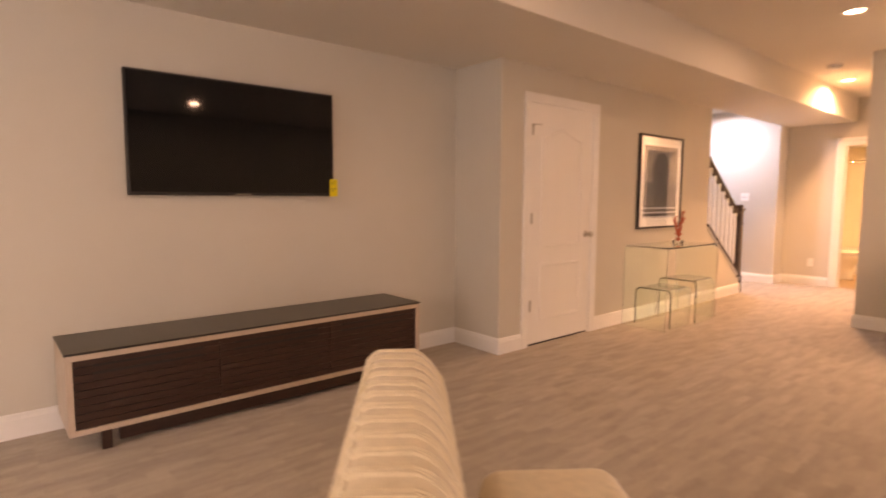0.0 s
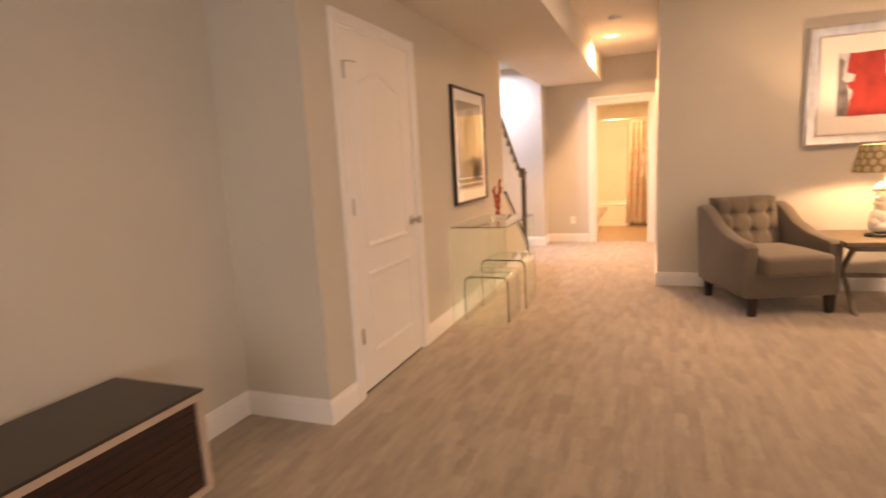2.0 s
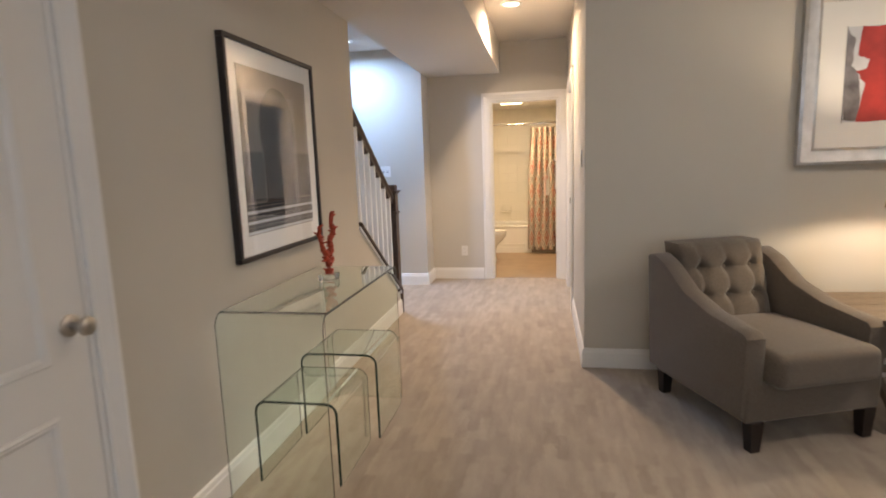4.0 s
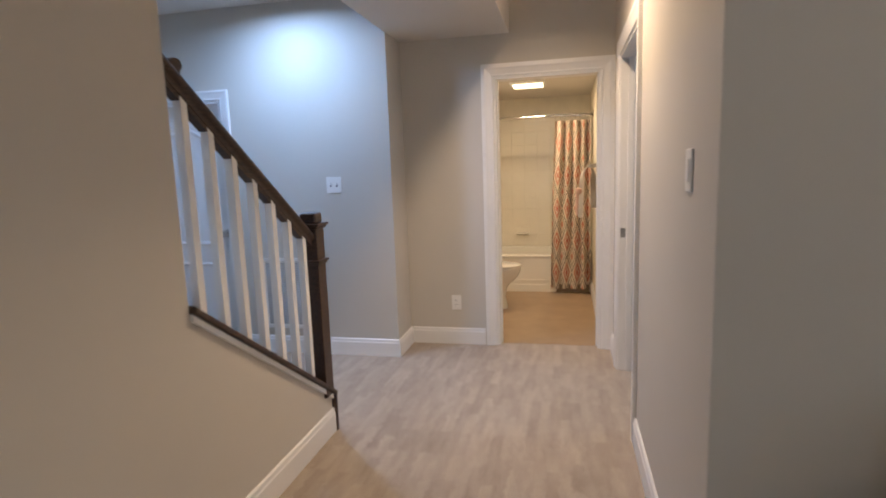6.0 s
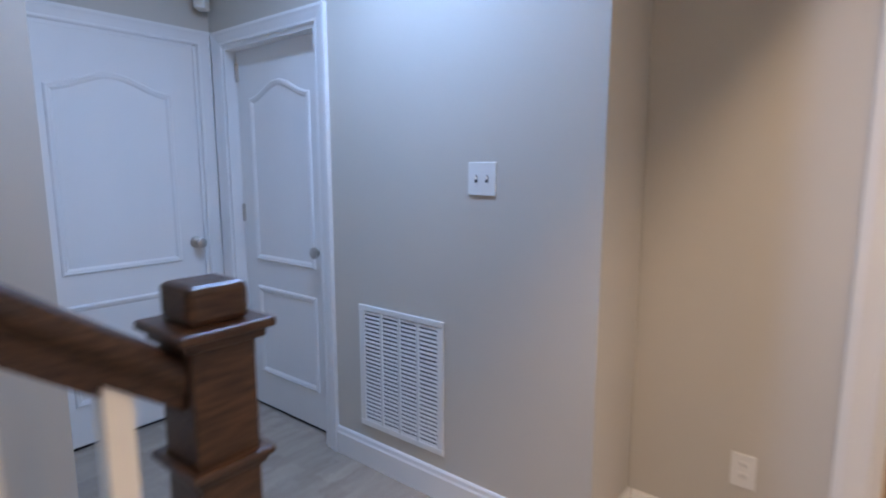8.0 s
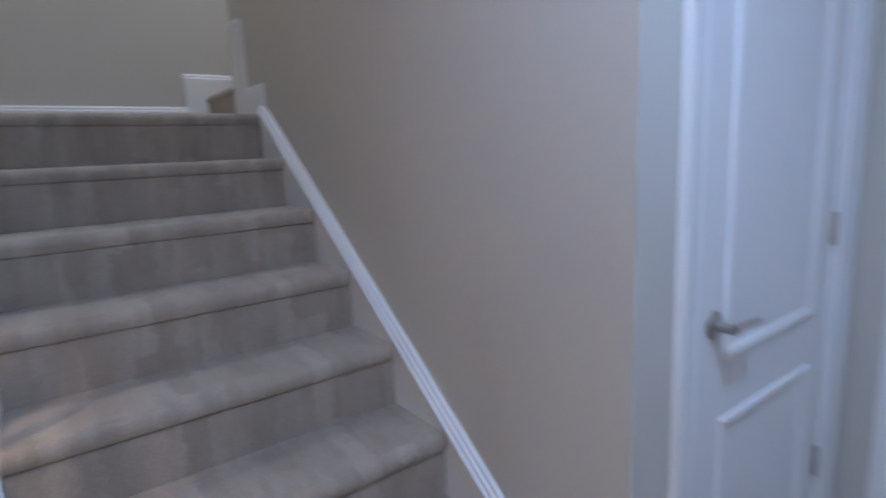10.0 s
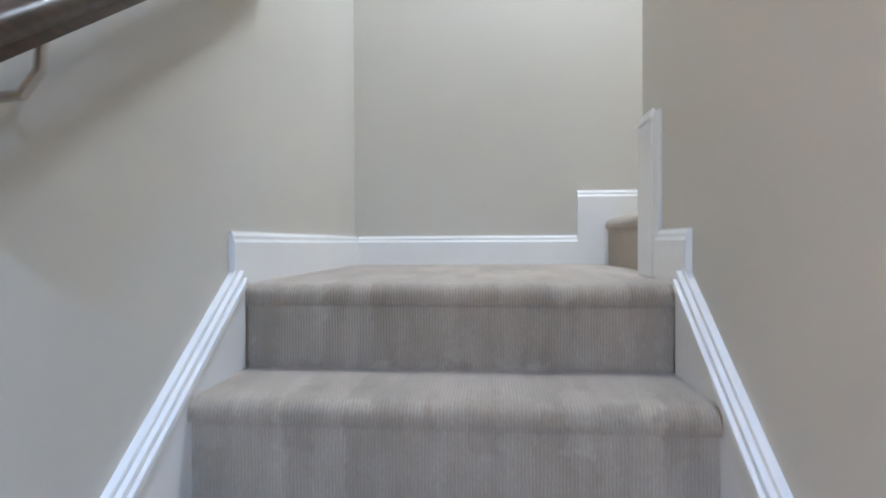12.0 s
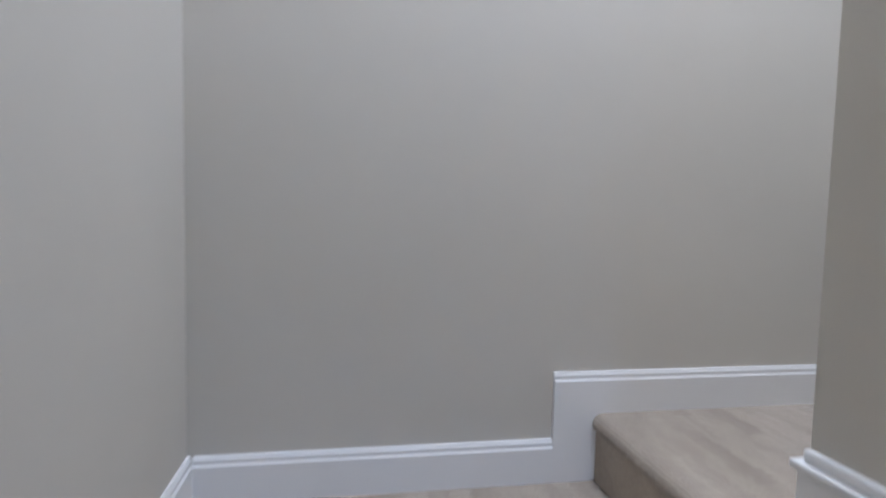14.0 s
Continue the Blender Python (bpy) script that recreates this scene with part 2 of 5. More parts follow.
def curtain_cloth():
    """Cream cloth with stacked diamonds in coral, taupe and charcoal, about 0.26 m to a repeat."""
    m = bpy.data.materials.new("patterned_curtain_cloth")
    m.use_nodes = True
    nt = m.node_tree
    b = nt.nodes["Principled BSDF"]
    b.inputs["Roughness"].default_value, b.inputs["Sheen Weight"].default_value = 0.9, 0.2
    uv = nt.nodes.new("ShaderNodeUVMap")
    uv.uv_map = "cloth"
    sep = nt.nodes.new("ShaderNodeSeparateXYZ")
    nt.links.new(uv.outputs[0], sep.inputs[0])

    def calc(op, a, c=None):
        node = nt.nodes.new("ShaderNodeMath")
        node.operation = op
        for slot, value in ((0, a), (1, c)):
            if value is None:
                continue
            if isinstance(value, (int, float)):
                node.inputs[slot].default_value = value
            else:
                nt.links.new(value, node.inputs[slot])
        return node.outputs[0]

    u = calc("ABSOLUTE", calc("SUBTRACT", calc("FRACT", calc("MULTIPLY", sep.outputs["X"], 5.2)), 0.5))
    v = calc("ABSOLUTE", calc("SUBTRACT", calc("FRACT", calc("MULTIPLY", sep.outputs["Y"], 2.9)), 0.5))
    ring = calc("ADD", u, v)
    ramp = nt.nodes.new("ShaderNodeValToRGB")
    ramp.color_ramp.interpolation = "CONSTANT"
    stops = ((0.0, (0.44, 0.13, 0.08)), (0.12, (0.62, 0.52, 0.40)), (0.20, (0.46, 0.19, 0.12)), (0.33, (0.62, 0.52, 0.40)), (0.50, (0.13, 0.115, 0.10)), (0.57, (0.62, 0.52, 0.40)), (0.68, (0.30, 0.25, 0.19)), (0.76, (0.62, 0.52, 0.40)), (0.87, (0.46, 0.19, 0.12)))
    els = ramp.color_ramp.elements
    els[0].position, els[0].color = stops[0][0], (*stops[0][1], 1)
    els[1].position, els[1].color = stops[-1][0], (*stops[-1][1], 1)
    for p, c in stops[1:-1]:
        els.new(p).color = (*c, 1)
    nt.links.new(ring, ramp.inputs[0])
    nt.links.new(ramp.outputs[0], b.inputs["Base Color"])
    return m


CURTAIN = curtain_cloth()


# ---- mesh helpers ----
def box(bm, x0, x1, y0, y1, z0, z1, bevel=0.0, turn=None):
    r = bmesh.ops.create_cube(bm, size=1.0)
    vs = r["verts"]
    for v in vs:
        v.co = Vector((x0 + (v.co.x + 0.5) * (x1 - x0), y0 + (v.co.y + 0.5) * (y1 - y0), z0 + (v.co.z + 0.5) * (z1 - z0)))
        if turn:
            v.co = turn @ v.co
    if bevel:
        es = list({e for v in vs for e in v.link_edges})
        bmesh.ops.bevel(bm, geom=es, offset=bevel, segments=2, affect="EDGES", profile=0.5)
    return bm


def prism(bm, outline, axis, a, b, bevel=0.0):
    """Extrudes a closed outline of pairs along an axis from a to b: x takes (y, z), y takes (x, z), z takes (x, y)."""
    def at(p, d):
        return {"x": (d, p[0], p[1]), "y": (p[0], d, p[1]), "z": (p[0], p[1], d)}[axis]
    v0 = [bm.verts.new(at(p, a)) for p in outline]
    v1 = [bm.verts.new(at(p, b)) for p in outline]
    fs = [bm.faces.new(v0), bm.faces.new(v1)]
    n = len(outline)
    for i in range(n):
        fs.append(bm.faces.new((v0[i], v0[(i + 1) % n], v1[(i + 1) % n], v1[i])))
    bmesh.ops.recalc_face_normals(bm, faces=fs)
    if bevel:
        bmesh.ops.bevel(bm, geom=list({e for f in fs[:2] for e in f.edges}), offset=bevel, segments=2, affect="EDGES", profile=0.5)
    return bm


def lathe(bm, profile, at=(0, 0, 0), steps=32, turn=None, hollow=False):
    """Turns a profile of (radius, height) about the upright."""
    rings = []
    for r, z in profile:
        ring = []
        for i in range(steps):
            a = 2 * math.pi * i / steps
            p = Vector((r * math.cos(a), r * math.sin(a), z))
            if turn:
                p = turn @ p
            ring.append(bm.verts.new(p + Vector(at)))
        rings.append(ring)
    fs = []
    for lo, hi in zip(rings, rings[1:]):
        for i in range(steps):
            fs.append(bm.faces.new((lo[i], lo[(i + 1) % steps], hi[(i + 1) % steps], hi[i])))
    if hollow:
        for i in range(steps):
            fs.append(bm.faces.new((rings[-1][i], rings[-1][(i + 1) % steps], rings[0][(i + 1) % steps], rings[0][i])))
    else:
        fs += [bm.faces.new(rings[0]), bm.faces.new(rings[-1])]
    bmesh.ops.recalc_face_normals(bm, faces=fs)
    return bm


def tube(bm, points, radius, steps=10):
    """A round bar through points; radius is a number or one per point."""
    pts = [Vector(p) for p in points]
    rads = radius if isinstance(radius, (list, tuple)) else [radius] * len(pts)
    rings = []
    for i, p in enumerate(pts):
        d = (pts[min(i + 1, len(pts) - 1)] - pts[max(i - 1, 0)]).normalized()
        side = d.cross(Vector((0, 0, 1)))
        side = side.normalized() if side.length > 0.05 else Vector((1, 0, 0))
        up = side.cross(d).normalized()
        rings.append([bm.verts.new(p + rads[i] * (side * math.cos(2 * math.pi * k / steps) + up * math.sin(2 * math.pi * k / steps))) for k in range(steps)])
    fs = []
    for lo, hi in zip(rings, rings[1:]):
        for k in range(steps):
            fs.append(bm.faces.new((lo[k], lo[(k + 1) % steps], hi[(k + 1) % steps], hi[k])))
    fs += [bm.faces.new(rings[0]), bm.faces.new(rings[-1])]
    bmesh.ops.recalc_face_normals(bm, faces=fs)
    return bm


def sweep(bm, outline, profile, closed=False):
    """Runs a flat profile of (out, proud) along an outline in the x-z plane; proud goes to -y."""
    pts = [Vector((p[0], p[1])) for p in outline]
    n = len(pts)
    rings = []
    for i, p in enumerate(pts):
        a = pts[(i - 1) % n] if closed or i else p
        c = pts[(i + 1) % n] if closed or i < n - 1 else p
        d1, d2 = (p - a), (c - p)
        d1 = d1.normalized() if d1.length > 1e-6 else d2.normalized()
        d2 = d2.normalized() if d2.length > 1e-6 else d1
        m = (d1 + d2).normalized()
        nrm = Vector((-m.y, m.x)) / max(0.5, m.dot(d1))
        rings.append([bm.verts.new((p.x + nrm.x * o, -h, p.y + nrm.y * o)) for o, h in profile])
    fs = []
    span = n if closed else n - 1
    k = len(profile)
    for i in range(span):
        lo, hi = rings[i], rings[(i + 1) % n]
        for j in range(k - 1):
            fs.append(bm.faces.new((lo[j], lo[j + 1], hi[j + 1], hi[j])))
    bmesh.ops.recalc_face_normals(bm, faces=fs)
    return bm


def finish(name, bm, mats, smooth=False):
    me = bpy.data.meshes.new(name)
    bm.to_mesh(me)
    bm.free()
    for m in (mats if isinstance(mats, (list, tuple)) else [mats]):
        me.materials.append(m)
    if smooth:
        for p in me.polygons:
            p.use_smooth = True
        me.set_sharp_from_angle(angle=radians(35))
    return me


def part(name, bm, mat, parent, label="", smooth=False, at=None):
    ob = new(name, finish(name, bm, mat, smooth))
    ob.parent = parent
    if at is not None:
        ob.matrix_basis = at
    if label:
        ob["label"] = label
    return ob


def thing(name, label, category, at=None, group="", kind=""):
    ob = new(name)
    ob.empty_display_size = 0.1
    if at is not None:
        ob.matrix_basis = at
    return tagged(ob, label, category, group, kind)


def solid(name, bm, mat, label, category="", kind="structure", smooth=False, group=""):
    return tagged(new(name, finish(name, bm, mat, smooth)), label, category, group, kind)


def B():
    return bmesh.new()


# ---- the large structure ----
FLOOR_END = 6.25
solid("floor", box(B(), -2.4, 6.6, -6.1, FLOOR_END, -0.1, 0.0), CARPET, "greige patterned loop carpet over the whole basement floor", "floor")
solid("floor_side_room", box(B(), 1.56, 4.2, FLOOR_END, 7.6, -0.1, 0.0), CARPET, "greige patterned carpet in the side room", "floor")
solid("floor_bath", box(B(), -0.6, 1.56, FLOOR_END, 8.95, -0.1, 0.002), BATHFLOOR, "tan vinyl floor of the bathroom", "floor")


def wall_y(name, face, back, x0, x1, z1, openings=(), mat=WALL, z0=0.0, label="smooth greige painted wall"):
    """A wall across the hall, with openings of (x0, x1, top)."""
    bm = B()
    x = x0
    for a, b, top in sorted(openings):
        box(bm, x, a, min(face, back), max(face, back), z0, z1)
        box(bm, a, b, min(face, back), max(face, back), top, z1)
        x = b
    box(bm, x, x1, min(face, back), max(face, back), z0, z1)
    return solid(name, bm, mat, label, "wall")


def wall_x(name, face, back, y0, y1, z1, openings=(), mat=WALL, z0=0.0, label="smooth greige painted wall"):
    """A wall along the hall, with openings of (y0, y1, bottom, top)."""
    bm = B()
    y = y0
    lo, hi = min(face, back), max(face, back)
    for a, b, bottom, top in sorted(openings):
        box(bm, lo, hi, y, a, z0, z1)
        box(bm, lo, hi, a, b, top, z1)
        if bottom > z0:
            box(bm, lo, hi, a, b, z0, bottom)
        y = b
    box(bm, lo, hi, y, y1, z0, z1)
    return solid(name, bm, mat, label, "wall")


TOP = 5.0
VENT_X, VENT_Y, ARM_Y = 0.008, 5.845, 3.415
LOBBY_DOOR = 1.95
LAND_Y, TURN_Y, SOUTH_Y, HALL_X = 1.825, 2.60, 4.745, 1.565
KW0, KW1 = 3.615, 4.655
wall_x("wall_tv", -0.53, -0.65, -6.0, 0.0, CEIL)
wall_y("wall_return", 0.0, 0.12, -0.65, -0.12, CEIL)
wall_x("wall_closet", 0.0, -0.12, 0.0, 1.705, CEIL, [(0.345, 1.205, 0.0, 2.04)])
wall_x("wall_stair_side", 0.0, -0.12, 1.705, KW0, TOP)
wall_y("wall_landing", LAND_Y, 1.705, -2.37, -0.12, TOP)
wall_x("wall_stair_outer", -1.115, -1.235, TURN_Y, SOUTH_Y, TOP)
wall_y("wall_upper_flight", TURN_Y, 2.72, -2.37, -1.235, TOP, z0=1.4)
wall_y("wall_lobby_south", SOUTH_Y, 4.60, -2.2, -1.235, LOBBY, [(-2.08, -1.33, LOBBY_DOOR + 0.01)])
wall_x("wall_lobby_west", -2.20, -2.32, 4.60, 5.96, LOBBY, [(4.93, 5.76, 0.0, LOBBY_DOOR + 0.01)])
wall_y("wall_vent", VENT_Y, 5.965, -2.20, VENT_X, CEIL, [(-2.07, -1.325, LOBBY_DOOR)])
wall_x("wall_vent_return", VENT_X, -0.10, 5.965, 6.19, CEIL)
wall_y("wall_bath", 6.195, 6.315, -0.10, HALL_X, CEIL, [(0.71, 1.475, 2.03)])
wall_x("wall_hall_east", HALL_X, 1.685, ARM_Y, 6.315, CEIL, [(4.85, 5.775, 0.0, 2.04)])
wall_y("wall_armchair", ARM_Y, 3.535, 1.685, 6.5, CEIL)
wall_x("wall_east", 6.5, 6.62, -6.0, 3.51, CEIL, [(-5.1, -3.3, 0.75, 2.15)])
bm = B()
for x0, x1, z0, z1 in ((-0.65, 0.8, 0, CEIL), (2.4, 6.62, 0, CEIL), (0.8, 2.4, 0, 0.75), (0.8, 2.4, 2.15, CEIL)):
    box(bm, x0, x1, -6.12, -6.0, z0, z1)
solid("wall_south", bm, WALL, "smooth greige painted wall with a window", "wall")
wall_x("wall_shaft_west", -2.25, -2.37, LAND_Y, TURN_Y, TOP, z0=1.4)
solid("wall_shaft_north", box(B(), -1.115, 0.0, 3.95, 4.07, LOBBY + 0.12, TOP), WALL, "greige wall above the lobby ceiling", "wall")
solid("wall_shaft_east", box(B(), -0.12, 0.0, KW0, 3.95, CEIL, TOP), WALL, "greige wall above the soffit", "wall")
# side room and bathroom shells
solid("wall_side_room_north", box(B(), 1.62, 4.2, 7.5, 7.62, 0, CEIL), WALL, "greige painted wall of the side room", "wall")
solid("wall_side_room_east", box(B(), 4.08, 4.2, 3.51, 7.5, 0, CEIL), WALL, "greige painted wall of the side room", "wall")
solid("wall_side_room_west", box(B(), 1.56, 1.685, 6.315, 7.5, 0, CEIL), WALL, "greige painted wall of the side room", "wall")
# unseen panels added behind the closed doors to block sky light at their gaps
solid("wall_closet_back", box(B(), -0.50, -0.45, 0.12, 1.705, 0, CEIL), WALL, "unseen panel added to keep sky light from the closet door gap", "wall")
solid("wall_store_back", box(B(), -2.2, -0.10, 6.10, 6.15, 0, CEIL), WALL, "unseen panel added to keep sky light from the lobby door gap", "wall")
solid("wall_store_west", box(B(), -2.50, -2.45, 4.60, 6.15, 0, CEIL), WALL, "unseen panel added to keep sky light from the lobby door gap", "wall")
BATHCEIL = 2.17
wall_bath_east = solid("wall_bath_east", box(B(), 1.50, 1.56, 6.315, 8.92, 0, CEIL), BATHWALL, "cream painted bathroom wall", "wall")
wall_bath_north = solid("wall_bath_north", box(B(), -0.5, 1.50, 8.80, 8.92, 0, CEIL), GROUT, "tub wall clad in square cream tiles", "wall")
solid("wall_bath_west", box(B(), -0.6, -0.5, 6.315, 8.92, 0, CEIL), BATHWALL, "cream painted bathroom wall", "wall")
solid("ceiling_bath", box(B(), -0.5, 1.50, 6.315, 8.80, BATHCEIL, BATHCEIL + 0.1), CEILING, "low flat bathroom ceiling", "ceiling")
# ceilings
bm = B()
box(bm, 0.83, 6.62, -6.12, 3.51, CEIL, CEIL + 0.1)
box(bm, 0.83, 1.66, 3.51, 6.315, CEIL, CEIL + 0.1)
solid("ceiling", bm, CEILING, "flat pale painted ceiling", "ceiling")
solid("ceiling_soffit", box(box(B(), -0.65, 0.83, -6.12, 0.0, SOFFIT, CEIL + 0.1), 0.0, 0.83, 0.0, 6.195, SOFFIT, CEIL + 0.1), CEILING, "dropped drywall soffit that runs along the room and hall", "ceiling")
solid("ceiling_lobby", box(B(), -2.2, 0.0, 3.95, VENT_Y, LOBBY, LOBBY + 0.12), CEILING, "flat pale painted ceiling of the stair lobby", "ceiling")
solid("ceiling_stairwell", box(B(), -2.37, 0.0, 1.705, 4.07, TOP - 0.1, TOP), CEILING, "flat pale ceiling high over the stairs", "ceiling")
solid("ceiling_side_room", box(B(), 1.62, 4.2, 3.51, 7.62, CEIL, CEIL + 0.1), CEILING, "flat pale ceiling of the side room", "ceiling")


# ---- baseboards and trim ----
BASE = 0.13


def base_profile(proud=0.016):
    return [(0, 0), (proud, 0), (proud, BASE - 0.03), (proud - 0.004, BASE - 0.022), (proud - 0.006, BASE - 0.006), (proud - 0.012, BASE), (0, BASE)]


def baseboard(x0, y0, x1, y1, nx, ny, z=0.0):
    """A moulded board along a wall's foot from one point to the other; (nx, ny) points into the room."""
    bm = B()
    prof = base_profile()
    a = [bm.verts.new((x0 + nx * o, y0 + ny * o, z + h)) for o, h in prof]
    b = [bm.verts.new((x1 + nx * o, y1 + ny * o, z + h)) for o, h in prof]
    fs = [bm.faces.new(a), bm.faces.new(b)]
    for i in range(len(prof)):
        j = (i + 1) % len(prof)
        fs.append(bm.faces.new((a[i], a[j], b[j], b[i])))
    bmesh.ops.recalc_face_normals(bm, faces=fs)
    return solid("baseboard", bm, TRIM, "white moulded baseboard along the wall foot", "baseboard")


for run in ((-0.53, -6.0, -0.53, 0.0, 1, 0), (-0.514, 0.0, 0.0, 0.0, 0, -1), (0.0, -0.016, 0.0, 0.265, 1, 0), (0.0, 1.285, 0.0, KW1, 1, 0),
            (-1.24, VENT_Y, VENT_X, VENT_Y, 0, -1), (VENT_X, VENT_Y - 0.016, VENT_X, 6.195, 1, 0), (VENT_X + 0.016, 6.195, 0.61, 6.195, 0, -1),
            (HALL_X, ARM_Y - 0.016, HALL_X, 4.76, -1, 0), (HALL_X, 5.865, HALL_X, 6.195, -1, 0), (HALL_X, ARM_Y, 6.5, ARM_Y, 0, -1), (6.5, -6.0, 6.5, ARM_Y - 0.016, -1, 0), (-0.514, -6.0, 6.484, -6.0, 0, 1),
            (1.50, 6.40, 1.50, 8.05, -1, 0), (1.685, 5.90, 1.685, 7.5, 1, 0), (1.701, 7.5, 4.08, 7.5, 0, -1)):
    baseboard(*run)


# ---- doors ----
def door_leaf(width, height):
    """A moulded two-panel door with an arched upper panel, its face on y = 0 towards -y."""
    bm = B()
    prism(bm, [(0, 0), (width, 0), (width, height), (0, height)], "y", 0.0, 0.035)
    m = width * 0.155
    ridge = [(0.0, -0.001), (0.003, 0.006), (0.010, 0.010), (0.016, 0.0075), (0.021, 0.0075), (0.030, 0.002), (0.034, -0.001)]
    lo, mid, hi = 0.19, 0.79, height - 0.17
    lower = [(m, lo), (m, mid - 0.11), (width - m, mid - 0.11), (width - m, lo)]
    upper = [(m, mid + 0.03), (m, hi - 0.075)]
    for i in range(1, 16):
        u = i / 16
        upper.append((m + u * (width - 2 * m), hi - 0.075 + 0.075 * (0.5 - 0.5 * math.cos(2 * math.pi * u))))
    upper += [(width - m, hi - 0.075), (width - m, mid + 0.03)]
    for line in (lower, upper):
        inward = [(-o, h) for o, h in ridge]
        sweep(bm, line, inward, closed=True)
    return bm


def lever(parent, x, z, knob=False):
    """A door handle on a face towards -y at (x, z)."""
    bm = B()
    rose = pose(x, 0, z, 90)
    lathe(bm, [(0.032, 0.0), (0.032, 0.006), (0.024, 0.012), (0.012, 0.014), (0.011, 0.045), (0.014, 0.05)], steps=20, turn=rose)
    if knob:
        lathe(bm, [(0.012, 0.04), (0.022, 0.046), (0.028, 0.056), (0.026, 0.066), (0.016, 0.072), (0.004, 0.073)], steps=20, turn=rose)
    else:
        tube(bm, [(x, -0.045, z), (x + 0.05, -0.048, z + 0.002), (x + 0.115, -0.046, z - 0.004)], [0.011, 0.009, 0.007])
    return part("door_handle", bm, NICKEL, parent, "brushed nickel handle", smooth=True)


def door(name, at, width, height, label, handle_x, hinge_x, knob=True, jamb=0.09, recess=0.0, hinges=(0.33, 1.07, 1.80), wall=0.12):
    """A closed door with its casing, jambs, hinges and handle. Local x runs along the wall, -y points to the viewer, wall face on y = 0."""
    root = thing(name, label, "door", at, kind="structure")
    leaf = part("leaf", door_leaf(width - 0.030, height - 0.029), DOORPAINT, root, at=pose(0.015, recess, 0.018))
    lever(leaf, handle_x, 0.915, knob)
    # black strip paints the shade of the gap below the leaf
    part("door_sweep", box(B(), 0.004, width - 0.034, 0.004, 0.030, -0.014, -0.0005), BLACK, leaf, "black strip standing in for the shade in the gap under the door")
    for hz in hinges:
        bm = B()
        box(bm, hinge_x - 0.008, hinge_x + 0.008, -0.008, 0.004, hz - 0.045, hz + 0.045, 0.002)
        lathe(bm, [(0.006, hz - 0.047), (0.006, hz + 0.047)], at=(hinge_x, -0.008, 0), steps=10)
        part("hinge", bm, NICKEL, leaf, "nickel hinge", smooth=True)
    cw = 0.075
    prof = [(0, 0.0), (0, 0.010), (0.008, 0.014), (0.018, 0.012), (0.05, 0.018), (0.062, 0.022), (0.075, 0.020), (0.075, 0.0)]
    bm = sweep(B(), [(-0.008, 0.0), (-0.008, height + 0.006), (width + 0.008, height + 0.006), (width + 0.008, 0.0)], prof)
    part("casing", bm, TRIM, root)
    bm = B()
    box(bm, -0.006, 0.012, -0.002, wall, 0, height)
    box(bm, width - 0.012, width + 0.006, -0.002, wall, 0, height)
    box(bm, 0.012, width - 0.012, -0.002, wall, height - 0.012, height + 0.006)
    if recess < 0.05:
        box(bm, 0.012, 0.024, recess + 0.037, wall, 0, height - 0.012)
        box(bm, width - 0.024, width - 0.012, recess + 0.037, wall, 0, height - 0.012)
        box(bm, 0.024, width - 0.024, recess + 0.037, wall, height - 0.024, height - 0.012)
    part("jamb", bm, TRIM, root)
    return root


door("door_closet", pose(0.0, 0.345, 0, 0, 0, 90), 0.86, 2.03, "closed white two-panel closet door with arched top panel", 0.775, 0.012)
door("door_lobby_north", pose(-2.07, VENT_Y, 0), 0.745, LOBBY_DOOR - 0.01, "closed white arched two-panel door in the stair lobby", 0.67, 0.012, recess=0.06)
door("door_lobby_west", pose(-2.20, 4.93, 0, 0, 0, 90), 0.83, LOBBY_DOOR, "closed white arched two-panel door in the lobby corner", 0.755, 0.012, hinges=(0.34, 1.05, 1.74))
door("door_lobby_south", pose(-1.33, SOUTH_Y, 0, 0, 0, 180), 0.75, LOBBY_DOOR, "closed white arched two-panel door beside the stairs", 0.07, 0.715, knob=False, recess=0.008, hinges=(0.34, 1.05, 1.74))


stop = B()
tube(stop, [(0.012, -0.012, 1.855), (0.012, -0.05, 1.855), (0.060, -0.055, 1.855)], 0.004, 8)
lathe(stop, [(0.008, 0.0), (0.010, 0.006), (0.006, 0.010)], at=(0.060, -0.055, 1.85), steps=12)
part("door_stop", stop, NICKEL, bpy.data.objects["door_closet"], "hinge-pin door stop", smooth=True)


